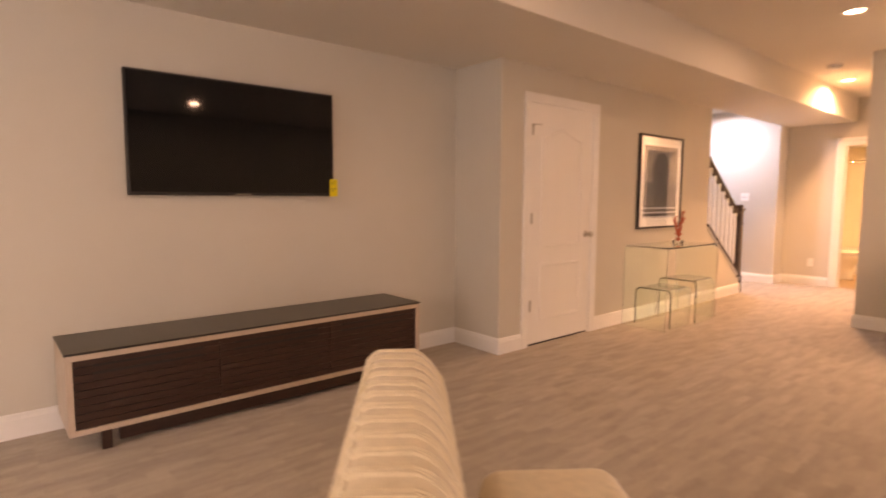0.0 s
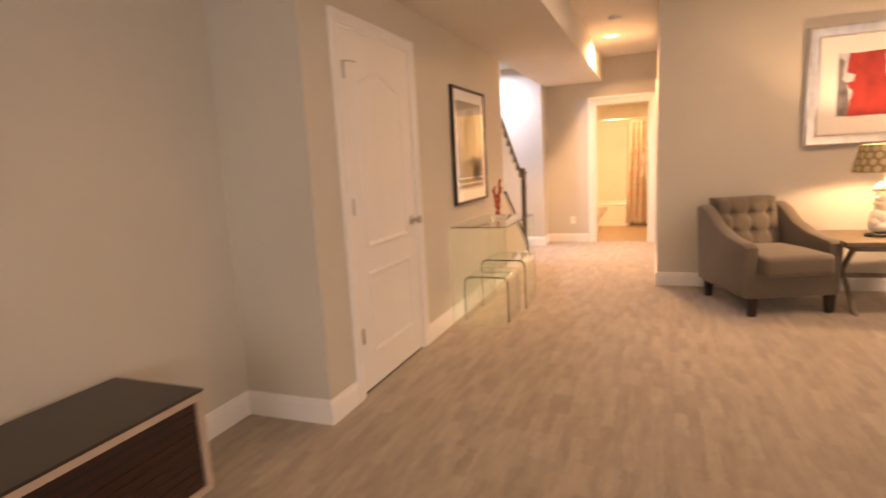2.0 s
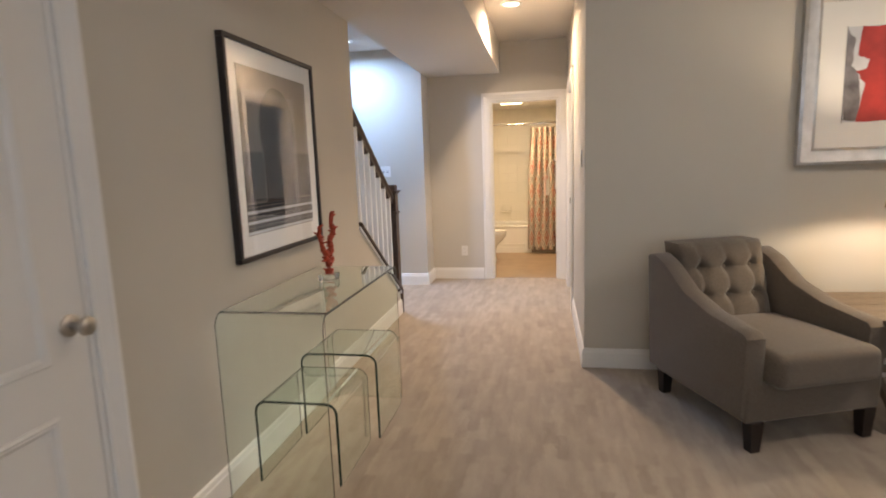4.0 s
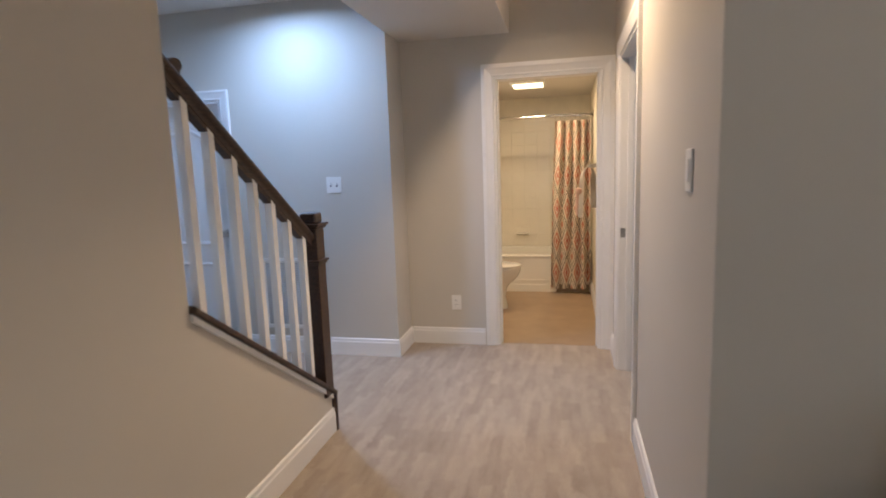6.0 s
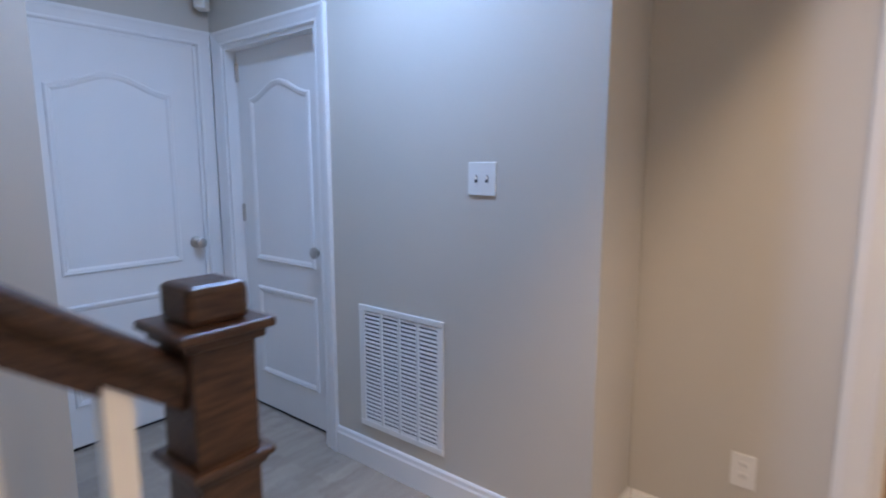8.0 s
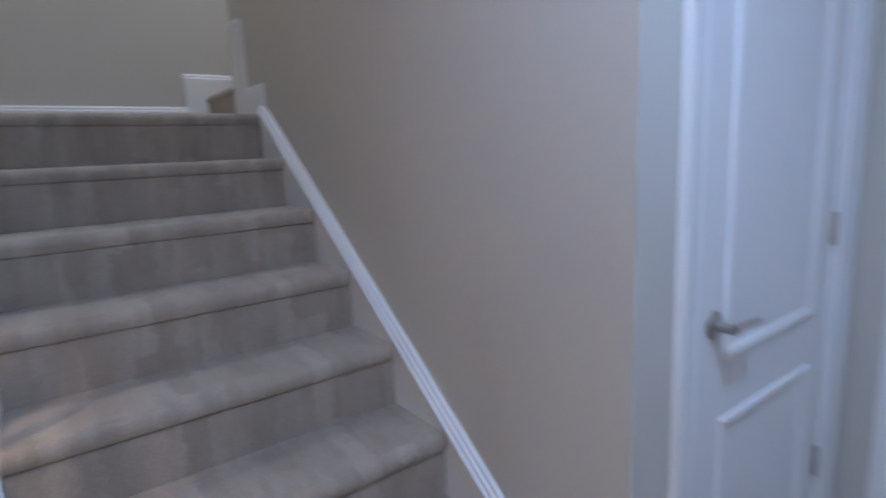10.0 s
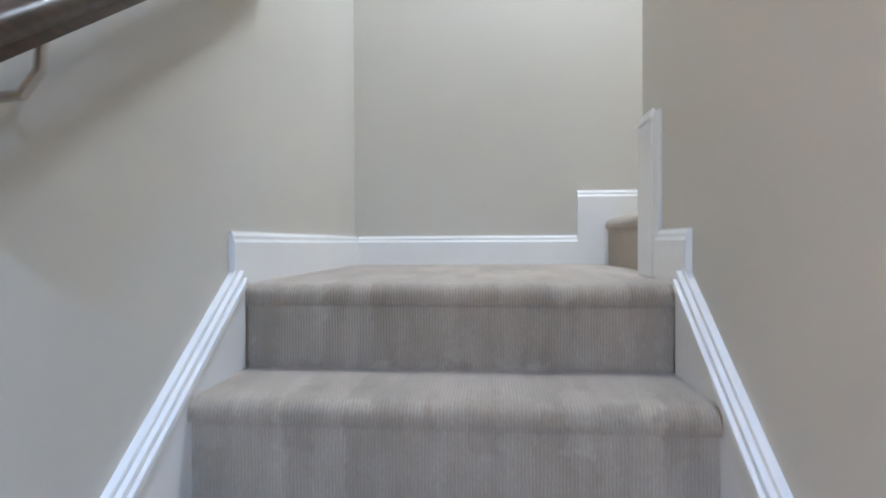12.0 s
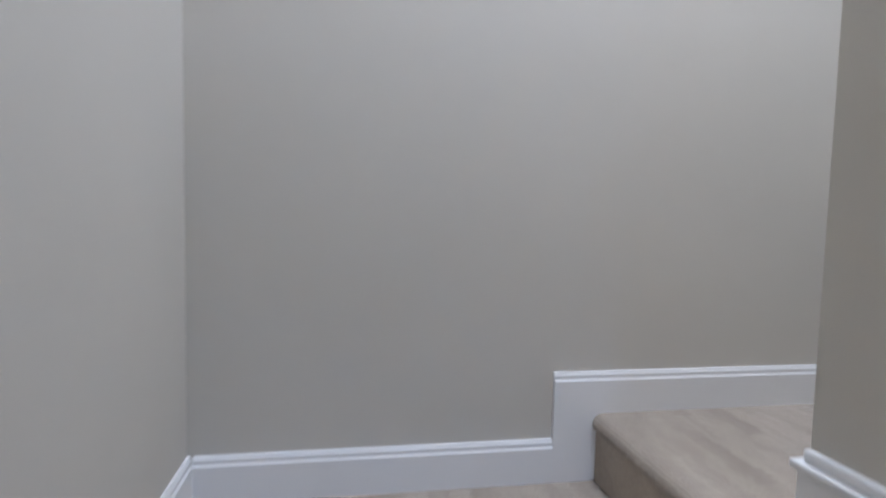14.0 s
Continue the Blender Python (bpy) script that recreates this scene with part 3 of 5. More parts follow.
def open_frame(name, at, width, height, label, wall=0.12, strike=None):
    """Casing and jambs of a doorway whose door stands open out of sight."""
    root = thing(name, label, "door frame", at, kind="structure")
    prof = [(0, 0.0), (0, 0.010), (0.008, 0.014), (0.018, 0.012), (0.05, 0.018), (0.062, 0.022), (0.09, 0.020), (0.09, 0.0)]
    part("casing", sweep(B(), [(0.0, 0.0), (0.0, height), (width, height), (width, 0.0)], prof), TRIM, root)
    part("jamb", box(B(), -0.002, 0.018, -0.002, wall + 0.002, 0, height, 0.001), TRIM, root)
    part("jamb", box(B(), width - 0.018, width + 0.002, -0.002, wall + 0.002, 0, height, 0.001), TRIM, root)
    part("head", box(B(), 0.018, width - 0.018, -0.002, wall + 0.002, height - 0.018, height + 0.002), TRIM, root)
    for x in (0.018, width - 0.03):
        part("stop", box(B(), x, x + 0.012, 0.045, 0.08, 0, height - 0.018, 0.002), TRIM, root)
    if strike is not None:
        bm = box(B(), strike - 0.002, strike + 0.001, 0.006, 0.036, 0.90, 0.96)
        box(bm, strike - 0.004, strike - 0.001, 0.014, 0.028, 0.915, 0.945)
        part("strike_plate", bm, NICKEL, root, "nickel strike plate")
    return root


open_frame("door_bath", pose(0.71, 6.195, 0), 0.765, 2.03, "white cased bathroom doorway, door swung open inside")
open_frame("door_side_room", pose(HALL_X, 5.775, 0, 0, 0, -90), 0.925, 2.04, "white cased doorway into the side room", strike=0.018)

# ---- stairs ----
RISE, RUN, N = 0.19, 0.25, 8
EDGE = 2.94
XL, XR = -0.12, -1.115
LAND = N * RISE


def tread_outline(y, z0, z1, back):
    """Side of one carpeted step: rounded nosing at y, riser set back under it."""
    pts = [(back, z0), (y - 0.012, z0), (y - 0.012, z1 - 0.05)]
    for k in range(7):
        a = radians(-30 + 120 * k / 6)
        pts.append((y - 0.030 + 0.030 * math.cos(a), z1 - 0.030 + 0.030 * math.sin(a)))
    return pts + [(back, z1)]


stairs = thing("stairs", "carpeted stairs up to a landing, greige patterned carpet", "stairs", kind="structure")
for k in range(1, N):
    y = EDGE + (N - k) * RUN
    part("step", prism(B(), tread_outline(y, (k - 1) * RISE, k * RISE, y - RUN - 0.02), "x", XR + 0.027, XL - 0.027), CARPET, stairs, smooth=True)
part("landing", prism(B(), tread_outline(EDGE, LAND - RISE, LAND, LAND_Y), "x", XR + 0.003, XL - 0.003), CARPET, stairs, smooth=True)
NOSE_X = -1.17
prof = [(-2.24, LAND), (NOSE_X - 0.012, LAND), (NOSE_X - 0.012, LAND + RISE - 0.05)]
for j in range(7):
    a = radians(-30 + 120 * j / 6)
    prof.append((NOSE_X - 0.030 + 0.030 * math.cos(a), LAND + RISE - 0.030 + 0.030 * math.sin(a)))
prof.append((-2.24, LAND + RISE))
part("upper_landing", prism(B(), prof, "y", LAND_Y + 0.003, TURN_Y - 0.003), CARPET, stairs, smooth=True)
part("landing_side", box(B(), NOSE_X - 0.1, XR + 0.003, LAND_Y + 0.003, TURN_Y - 0.003, LAND - 0.1, LAND - 0.001), CARPET, stairs)


# skirt boards: a sloped board on each side with a stepped cap along its top
def skirt(name, x, side, y_low, y_top):
    """side +1: the board stands on the wall at x and faces +x."""
    slope = RISE / RUN
    def line(y, up):
        return LAND - (y - EDGE) * slope + up
    root = thing(name, "white sloped skirt board with a moulded cap beside the stairs", "skirt board", kind="structure")
    t = 0.028 * side
    prism_pts = [(y_low, max(0.0, line(y_low, -0.2))), (y_low, line(y_low, 0.002)), (y_top, line(y_top, 0.002)), (y_top, line(y_top, -0.2))]
    part("board", prism(B(), prism_pts, "x", x, x + t), TRIM, root)
    for up, depth, h in ((0.002, 0.034, 0.020), (0.022, 0.026, 0.016), (0.038, 0.016, 0.014)):
        pts = [(y_low, line(y_low, up)), (y_low, line(y_low, up + h)), (y_top, line(y_top, up + h)), (y_top, line(y_top, up))]
        part("cap_step", prism(B(), pts, "x", x, x + depth * side, bevel=0.002), TRIM, root)
    return root


skirt("skirt_board_east", XL, -1, 3.67, EDGE + 0.01)
west = skirt("skirt_board_west", XR, 1, 4.55, EDGE + 0.01)
foot_z = LAND - (4.55 - EDGE) * RISE / RUN
part("level_board", box(B(), XR, XR + 0.028, 4.55, SOUTH_Y + 0.012, 0.0, foot_z + 0.002), TRIM, west)
for up, depth, h in ((0.002, 0.034, 0.020), (0.022, 0.026, 0.016), (0.038, 0.016, 0.014)):
    part("cap_step", box(B(), XR, XR + depth, 4.55, SOUTH_Y + 0.012, foot_z + up, foot_z + up + h, 0.002), TRIM, west)



def landing_board(x0, y0, x1, y1, nx, ny, z0=LAND, h=0.12):
    bm = B()
    prof = [(0, 0), (0.015, 0), (0.015, h - 0.025), (0.011, h - 0.018), (0.011, h - 0.010), (0.006, h), (0, h)]
    a = [bm.verts.new((x0 + nx * o, y0 + ny * o, z0 + q)) for o, q in prof]
    b = [bm.verts.new((x1 + nx * o, y1 + ny * o, z0 + q)) for o, q in prof]
    fs = [bm.faces.new(a), bm.faces.new(b)]
    for i in range(len(prof)):
        j = (i + 1) % len(prof)
        fs.append(bm.faces.new((a[i], a[j], b[j], b[i])))
    bmesh.ops.recalc_face_normals(bm, faces=fs)
    return solid("baseboard", bm, TRIM, "white moulded baseboard round the landing", "baseboard")


landing_board(XL, LAND_Y, XL, EDGE + 0.03, -1, 0)
landing_board(XL - 0.015, LAND_Y, -1.058, LAND_Y, 0, 1)
landing_board(-1.058, LAND_Y, -2.25, LAND_Y, 0, 1, z0=LAND + 0.0, h=0.305)
landing_board(XR, 2.76, XR, EDGE + 0.03, 1, 0)
# short trim post that ends the upper flight's skirt on the wall corner
post = thing("trim_post", "short white trim post with a stepped top on the landing corner", "trim post", kind="structure")
part("shaft", box(B(), XR - 0.01, XR + 0.012, 2.592, 2.72, LAND, LAND + 0.40, 0.003), TRIM, post)
part("backboard", box(B(), XR - 0.01, XR + 0.009, 2.72, 2.77, LAND, LAND + 0.415, 0.003), TRIM, post)
part("cap", box(box(B(), XR - 0.01, XR + 0.018, 2.584, 2.73, LAND + 0.40, LAND + 0.412, 0.003), XR - 0.01, XR + 0.009, 2.596, 2.715, LAND + 0.412, LAND + 0.43, 0.005), TRIM, post)

# kneewall under the balustrade
KZ0, KZ1 = 0.928, 0.208
prism(bm := B(), [(KW0, 0), (KW1, 0), (KW1, KZ1), (KW0, KZ0)], "x", -0.12, 0.0)
solid("kneewall", bm, WALL, "low sloped greige drywall under the stair balustrade", "wall")

balustrade = thing("balustrade", "stair balustrade with dark stained oak rail and white balusters", "balustrade", kind="structure")
slope = (KZ0 - KZ1) / (KW1 - KW0)
cap_line = lambda y: KZ0 - (y - KW0) * slope
bm = B()
prism(bm, [(KW0, cap_line(KW0) + 0.002), (KW1 + 0.02, cap_line(KW1 + 0.02) + 0.002), (KW1 + 0.02, cap_line(KW1 + 0.02) + 0.028), (KW0, cap_line(KW0) + 0.028)], "x", -0.135, 0.028, bevel=0.006)
part("cap_rail", bm, DARKWOOD, balustrade, "dark stained oak cap on the kneewall")
part("end_trim", box(B(), -0.150, 0.024, KW1, KW1 + 0.02, 0, KZ1 - 0.005, 0.003), DARKWOOD, balustrade, "dark oak strip down the kneewall end")
bm = prism(B(), [(KW0, cap_line(KW0) - 0.028), (KW1, cap_line(KW1) - 0.028), (KW1, cap_line(KW1) - 0.001), (KW0, cap_line(KW0) - 0.001)], "x", 0.0, 0.014, bevel=0.003)
part("cap_moulding", bm, TRIM, balustrade, "white moulding under the cap")
part("end_board", box(B(), -0.095, -0.013, KW0, KW0 + 0.016, KZ0 + 0.03, 1.625, 0.002), TRIM, balustrade, "white trim board on the wall end")
part("lower_board", prism(B(), [(KW0 + 0.008, 0.0), (KW1 - 0.015, 0.0), (KW1 - 0.015, cap_line(KW1 - 0.015) - 0.001), (KW0 + 0.008, cap_line(KW0 + 0.008) - 0.001)], "x", -0.1455, -0.1205), TRIM, balustrade, "white skirt board along the lower steps")
# newel
NX, NY = -0.029, 4.612
newel = part("newel_post", box(B(), NX - 0.045, NX + 0.045, NY - 0.045, NY + 0.045, cap_line(NY) - 0.02, 1.115, 0.004), DARKWOOD, balustrade, "square dark stained oak newel post")
part("newel_block", box(B(), NX - 0.042, NX + 0.042, NY - 0.042, NY + 0.042, 1.131, 1.184, 0.010), DARKWOOD, newel)
for z, w, h in ((1.118, 0.066, 0.014), (1.104, 0.056, 0.014), (0.934, 0.060, 0.012), (0.922, 0.052, 0.012)):
    part("newel_collar", box(B(), NX - w, NX + w, NY - w, NY + w, z, z + h, 0.004), DARKWOOD, newel)
RAIL0, RAIL1 = 1.765, 1.078
RY0, RY1 = KW0, 4.57
rslope = (RAIL0 - RAIL1) / (RY1 - RY0)
rail_line = lambda y: RAIL0 - (y - RY0) * rslope


def rail_section(w, h):
    """Moulded handrail outline of width and height, as (across, up)."""
    half = [(0.30, 0), (0.30, 0.26), (0.36, 0.36), (0.46, 0.46), (0.50, 0.58), (0.50, 0.70), (0.46, 0.82), (0.37, 0.92), (0.24, 0.98), (0.08, 1.0)]
    return [(w * a, h * b) for a, b in half] + [(-w * a, h * b) for a, b in reversed(half)]


def rail(bm, a, b, w, h):
    v0 = [bm.verts.new((a[0] + p, a[1], a[2] + q)) for p, q in rail_section(w, h)]
    v1 = [bm.verts.new((b[0] + p, b[1], b[2] + q)) for p, q in rail_section(w, h)]
    fs = [bm.faces.new(v0), bm.faces.new(v1)]
    for i in range(len(v0)):
        fs.append(bm.faces.new((v0[i], v0[(i + 1) % len(v0)], v1[(i + 1) % len(v0)], v1[i])))
    bmesh.ops.recalc_face_normals(bm, faces=fs)
    return bm


part("handrail", rail(B(), (NX, RY0, RAIL0 - 0.06), (NX, RY1, RAIL1 - 0.06), 0.066, 0.075), DARKWOOD, balustrade, "dark stained oak handrail", smooth=True)
for i in range(7):
    y = 4.492 - i * 0.1305
    w = 0.016
    bm = prism(B(), [(y - w, cap_line(y - w) + 0.026), (y + w, cap_line(y + w) + 0.026), (y + w, rail_line(y + w) - 0.055), (y - w, rail_line(y - w) - 0.055)], "x", NX - w, NX + w)
    part("baluster", bm, TRIM, balustrade, "square white baluster")
    y2 = y - 0.0645
    bm = prism(B(), [(y2 - 0.046, rail_line(y2 - 0.046) - 0.078), (y2 + 0.046, rail_line(y2 + 0.046) - 0.078), (y2 + 0.046, rail_line(y2 + 0.046) - 0.058), (y2 - 0.046, rail_line(y2 - 0.046) - 0.058)], "x", NX - 0.017, NX + 0.017)
    part("fillet", bm, DARKWOOD, balustrade, "dark oak fillet under the handrail")

# wall-mounted rail inside the stairwell
wall_rail = thing("wall_handrail", "dark stained oak handrail on metal brackets beside the stairs", "handrail")
wz = lambda y: 2.092 - (y - 3.221) * 0.70
part("rail", rail(B(), (-0.195, 3.71, wz(3.71) - 0.01), (-0.195, 2.78, wz(2.78) - 0.01), 0.058, 0.058), DARKWOOD, wall_rail, smooth=True)
part("rail_return", prism(B(), [(3.735 + p, wz(3.735) - 0.012 + q) for p, q in rail_section(0.058, 0.058)], "x", -0.224, -0.046), DARKWOOD, wall_rail, "mitred return to the balustrade rail", smooth=True)
for y in (2.94, 3.56):
    bm = lathe(B(), [(0.03, 0), (0.028, 0.006), (0.012, 0.010)], steps=16, turn=pose(XL, y, wz(y) - 0.075, 0, -90))
    tube(bm, [(XL, y, wz(y) - 0.075), (XL - 0.05, y, wz(y) - 0.072), (XL - 0.072, y, wz(y) - 0.045), (XL - 0.075, y, wz(y) - 0.008)], 0.007)
    part("bracket", bm, NICKEL, wall_rail, "metal rail bracket", smooth=True)


# ---- fixtures of the setting ----
def can_light(x, y, z, mat):
    root = thing("recessed_light", "round white recessed ceiling light, switched on", "ceiling light", pose(x, y, z), group="recessed ceiling lights")
    part("trim_ring", lathe(B(), [(0.062, -0.001), (0.066, -0.008), (0.090, -0.006), (0.094, -0.0005)], steps=32, hollow=True), PLASTIC, root, smooth=True)
    part("diffuser", lathe(B(), [(0.0005, -0.003), (0.062, -0.003), (0.062, -0.0008)], steps=32), mat, root, "glowing diffuser")
    return root


for cx, cy, watts in ROOM_CANS:
    can_light(cx, cy, CEIL, LAMPGLOW)
can_light(1.05, 4.75, CEIL, LAMPGLOW)
can_light(-0.66, 5.34, LOBBY, COOLGLOW)

smoke = thing("smoke_detector", "round white smoke detector on the hall ceiling", "smoke detector", pose(1.16, 3.80, CEIL))
part("housing", lathe(B(), [(0.0005, -0.042), (0.045, -0.040), (0.058, -0.026), (0.066, -0.018), (0.068, -0.001)], steps=28), PLASTIC, smoke, smooth=True)
part("vent_ring", lathe(B(), [(0.0605, -0.024), (0.063, -0.024), (0.063, -0.020), (0.0605, -0.020)], steps=28, hollow=True), GUNMETAL, smoke)


def plate(name, label, category, at, w=0.075, h=0.117):
    root = thing(name, label, category, at)
    part("cover", box(B(), -w / 2, w / 2, -0.006, 0, -h / 2, h / 2, 0.0025), PLASTIC, root)
    return root


def outlet(at):
    root = plate("wall_outlet", "white duplex wall outlet low on the wall", "outlet", at)
    for z in (-0.02, 0.02):
        face = part("socket", box(B(), -0.017, 0.017, -0.008, -0.005, z - 0.014, z + 0.014, 0.002), PLASTIC, root)
        for x in (-0.007, 0.007):
            part("slot", box(B(), x - 0.0012, x + 0.0012, -0.0085, -0.0078, z - 0.004, z + 0.006), GUNMETAL, face)
    return root


outlet(pose(0.384, 6.195, 0.335))
outlet(pose(2.0, ARM_Y, 0.42))
sw = plate("light_switch", "white double toggle light switch plate on the lobby wall", "light switch", pose(-0.435, VENT_Y, 1.29), 0.117)
for x in (-0.023, 0.023):
    tog = part("toggle_slot", box(B(), x - 0.006, x + 0.006, -0.0075, -0.005, -0.013, 0.013, 0.001), GUNMETAL, sw)
    part("toggle", box(B(), x - 0.004, x + 0.004, -0.017, -0.006, -0.002, 0.011, 0.0015), PLASTIC, tog)
hall_switch = plate("light_switch", "white rocker light switch plate on the hall wall", "light switch", pose(HALL_X, 3.705, 1.352, 0, 0, -90), 0.075)
part("rocker", box(B(), -0.017, 0.017, -0.010, -0.005, -0.033, 0.033, 0.003), PLASTIC, hall_switch)
part("dimmer", box(B(), 0.020, 0.024, -0.009, -0.005, -0.02, 0.02, 0.001), PLASTIC, hall_switch)

vent = thing("return_air_grille", "white louvred return air grille low on the wall", "air vent", pose(-0.84, VENT_Y, 0.468))
bm = B()
for x0, x1, z0, z1 in ((-0.235, 0.235, 0.25, 0.275), (-0.235, 0.235, -0.275, -0.25), (-0.235, -0.205, -0.25, 0.25), (0.205, 0.235, -0.25, 0.25)):
    box(bm, x0, x1, -0.012, 0, z0, z1, 0.003)
part("frame", bm, PLASTIC, vent)
part("backing", box(B(), -0.205, 0.205, -0.002, 0, -0.25, 0.25), GUNMETAL, vent)
for i in range(1, 4):
    x = -0.205 + i * 0.41 / 4
    part("mullion", box(B(), x - 0.006, x + 0.006, -0.011, -0.002, -0.25, 0.25), PLASTIC, vent)
for i in range(28):
    z = -0.243 + i * 0.018
    part("slat", prism(B(), [(-0.010, z - 0.005), (-0.0085, z - 0.005), (-0.003, z + 0.003), (-0.0045, z + 0.003)], "x", -0.205, 0.205), PLASTIC, vent)

pir = thing("motion_sensor", "small white motion sensor high in the lobby corner", "sensor", pose(-2.13, 5.77, 2.17, 0, 0, 45))
part("housing", box(B(), -0.03, 0.03, -0.025, 0.06, -0.045, 0.045, 0.010), PLASTIC, pir, smooth=True)
part("lens", box(B(), -0.02, 0.02, -0.032, -0.02, -0.03, 0.01, 0.008), CERAMIC, pir, smooth=True)


# ---- windows behind the walk ----
def window(name, at, w, h, label):
    root = thing(name, label, "window", at, kind="structure")
    f = 0.05
    for nm, x0, x1, z0, z1 in (("frame", -w / 2, w / 2, 0, f), ("frame", -w / 2, w / 2, h - f, h), ("frame", -w / 2, -w / 2 + f, f, h - f), ("frame", w / 2 - f, w / 2, f, h - f), ("mullion", -0.02, 0.02, f, h - f)):
        part(nm, box(B(), x0, x1, 0.02, 0.07, z0, z1), TRIM, root)
    part("sill", box(B(), -w / 2 - 0.05, w / 2 + 0.05, -0.05, 0.02, -0.03, 0.0, 0.004), TRIM, root)
    for i in range(int(h / 0.05)):
        part("blind_slat", box(B(), -w / 2 + f, w / 2 - f, 0.028, 0.031, 0.05 + i * 0.05, 0.085 + i * 0.05), PLASTIC, root)
    return root


window("window_south", pose(1.6, -6.0, 0.75, 0, 0, 180), 1.6, 1.4, "white framed window with open white blinds")
window("window_east", pose(6.5, -4.2, 0.75, 0, 0, -90), 1.8, 1.4, "white framed window with open white blinds")
solid("backdrop", box(B(), -1, 4, -7.3, -7.25, -0.5, 3.2), DAYLIGHT, "bright daylight beyond the window", "daylight")
solid("backdrop_east", box(B(), 7.6, 7.65, -6.5, -2, -0.5, 3.2), DAYLIGHT, "bright daylight beyond the window", "daylight")


# ---- television wall ----
tv = thing("television", "large black flat television hung on the wall, switched off", "television", pose(-0.53, -1.85, 1.613, 0, 0, 90))
W, H = 1.285, 0.70
bm = B()
box(bm, -W / 2, W / 2, -0.062, -0.03, -H / 2, H / 2, 0.004)
box(bm, -W * 0.36, W * 0.36, -0.03, 0.0, -H * 0.34, H * 0.34, 0.008)
part("body", bm, BLACK, tv)
part("screen", box(B(), -W / 2 + 0.012, W / 2 - 0.012, -0.0645, -0.0615, -H / 2 + 0.018, H / 2 - 0.012), SCREEN, tv, "dark glossy screen")
part("lower_trim", box(B(), -0.05, 0.05, -0.066, -0.062, -H / 2 + 0.004, -H / 2 + 0.010), NICKEL, tv)
lab = part("energy_label", box(B(), W / 2 - 0.034, W / 2 + 0.028, -0.0672, -0.0652, -H / 2 - 0.002, -H / 2 + 0.118), YELLOW, tv, "bright yellow paper energy label")
for z, x1 in ((0.10, 0.018), (0.085, 0.012), (0.05, 0.020), (0.035, 0.006)):
    part("print_bar", box(B(), W / 2 - 0.028, W / 2 - 0.006 + x1, -0.0678, -0.067, -H / 2 + z, -H / 2 + z + 0.004), DARKINK, lab)

# media cabinet: local x along the wall, -y to the room
CW, CD = 2.09, 0.45
media = thing("media_cabinet", "long low dark wood media cabinet with metal edge", "cabinet", pose(-0.03, -1.825, 0, 0, 0, 90))
z0, z1 = 0.115, 0.52
bm = B()
box(bm, -CW / 2 + 0.02, CW / 2 - 0.02, 0.03, CD, z0 + 0.02, z1 - 0.03)
part("body", bm, ESPRESSO, media)
part("top", box(B(), -CW / 2 - 0.004, CW / 2 + 0.004, -0.004, CD + 0.002, z1 - 0.012, z1, 0.002), BLACKTOP, media, "smoked dark top panel")
bm = B()
box(bm, -CW / 2, CW / 2, 0, CD, z1 - 0.040, z1 - 0.0125, 0.002)
box(bm, -CW / 2, CW / 2, 0, CD, z0, z0 + 0.026, 0.002)
box(bm, -CW / 2, -CW / 2 + 0.028, 0, CD, z0 + 0.026, z1 - 0.040)
box(bm, CW / 2 - 0.028, CW / 2, 0, CD, z0 + 0.026, z1 - 0.040)
part("metal_edge", bm, BRONZE, media, "champagne metal edge band")
dw = (CW - 0.056) / 3
for d in range(3):
    x0 = -CW / 2 + 0.028 + d * dw
    leaf = part("door", box(B(), x0 + 0.002, x0 + dw - 0.002, 0.024, 0.034, z0 + 0.024, z1 - 0.037), ESPRESSO, media)
    n = 9
    h = (z1 - 0.037 - z0 - 0.024) / n
    for i in range(n):
        z = z0 + 0.024 + i * h
        part("slat", box(B(), x0 + 0.002, x0 + dw - 0.002, 0.012, 0.0245, z + 0.0015, z + h - 0.0015, 0.002), ESPRESSO, leaf)
    for i in (7, 8):
        z = z0 + 0.024 + i * h
        part("slot", box(B(), x0 + 0.12 * dw, x0 + dw * 0.88, 0.0104, 0.0122, z - 0.0065, z + 0.0065), BLACK, leaf)
part("plinth", box(B(), -CW / 2 + 0.22, CW / 2 - 0.22, 0.06, 0.10, 0.03, z0), ESPRESSO, media)
for x in (-CW / 2 + 0.14, CW / 2 - 0.17):
    for y in (0.05, CD - 0.09):
        part("foot", box(B(), x, x + 0.045, y, y + 0.045, 0.0, z0, 0.003), ESPRESSO, media)

# ---- print with a dark arch ----
arch = thing("framed_print", "black framed print of a dark stone archway, white mat", "picture", pose(0.0, 2.437, 1.431, 0, 0, 90))
PW, PH = 0.89, 0.972
bm = B()
for x0, x1, za, zb in ((-PW / 2, PW / 2, PH / 2 - 0.022, PH / 2), (-PW / 2, PW / 2, -PH / 2, -PH / 2 + 0.022), (-PW / 2, -PW / 2 + 0.022, -PH / 2 + 0.022, PH / 2 - 0.022), (PW / 2 - 0.022, PW / 2, -PH / 2 + 0.022, PH / 2 - 0.022)):
    box(bm, x0, x1, -0.034, 0, za, zb, 0.003)
part("frame", bm, FRAMEBLACK, arch)
part("mat", box(B(), -PW / 2 + 0.02, PW / 2 - 0.02, -0.018, 0, -PH / 2 + 0.02, PH / 2 - 0.02), MATBOARD, arch)
AW, AZ0, AZ1 = 0.345, -0.375, 0.375
part("print", box(B(), -AW, AW, -0.0195, -0.018, AZ0, AZ1), STONEART, arch)
pts = [(-0.155, AZ0 + 0.14), (-0.155, 0.02), (-0.175, 0.04)]
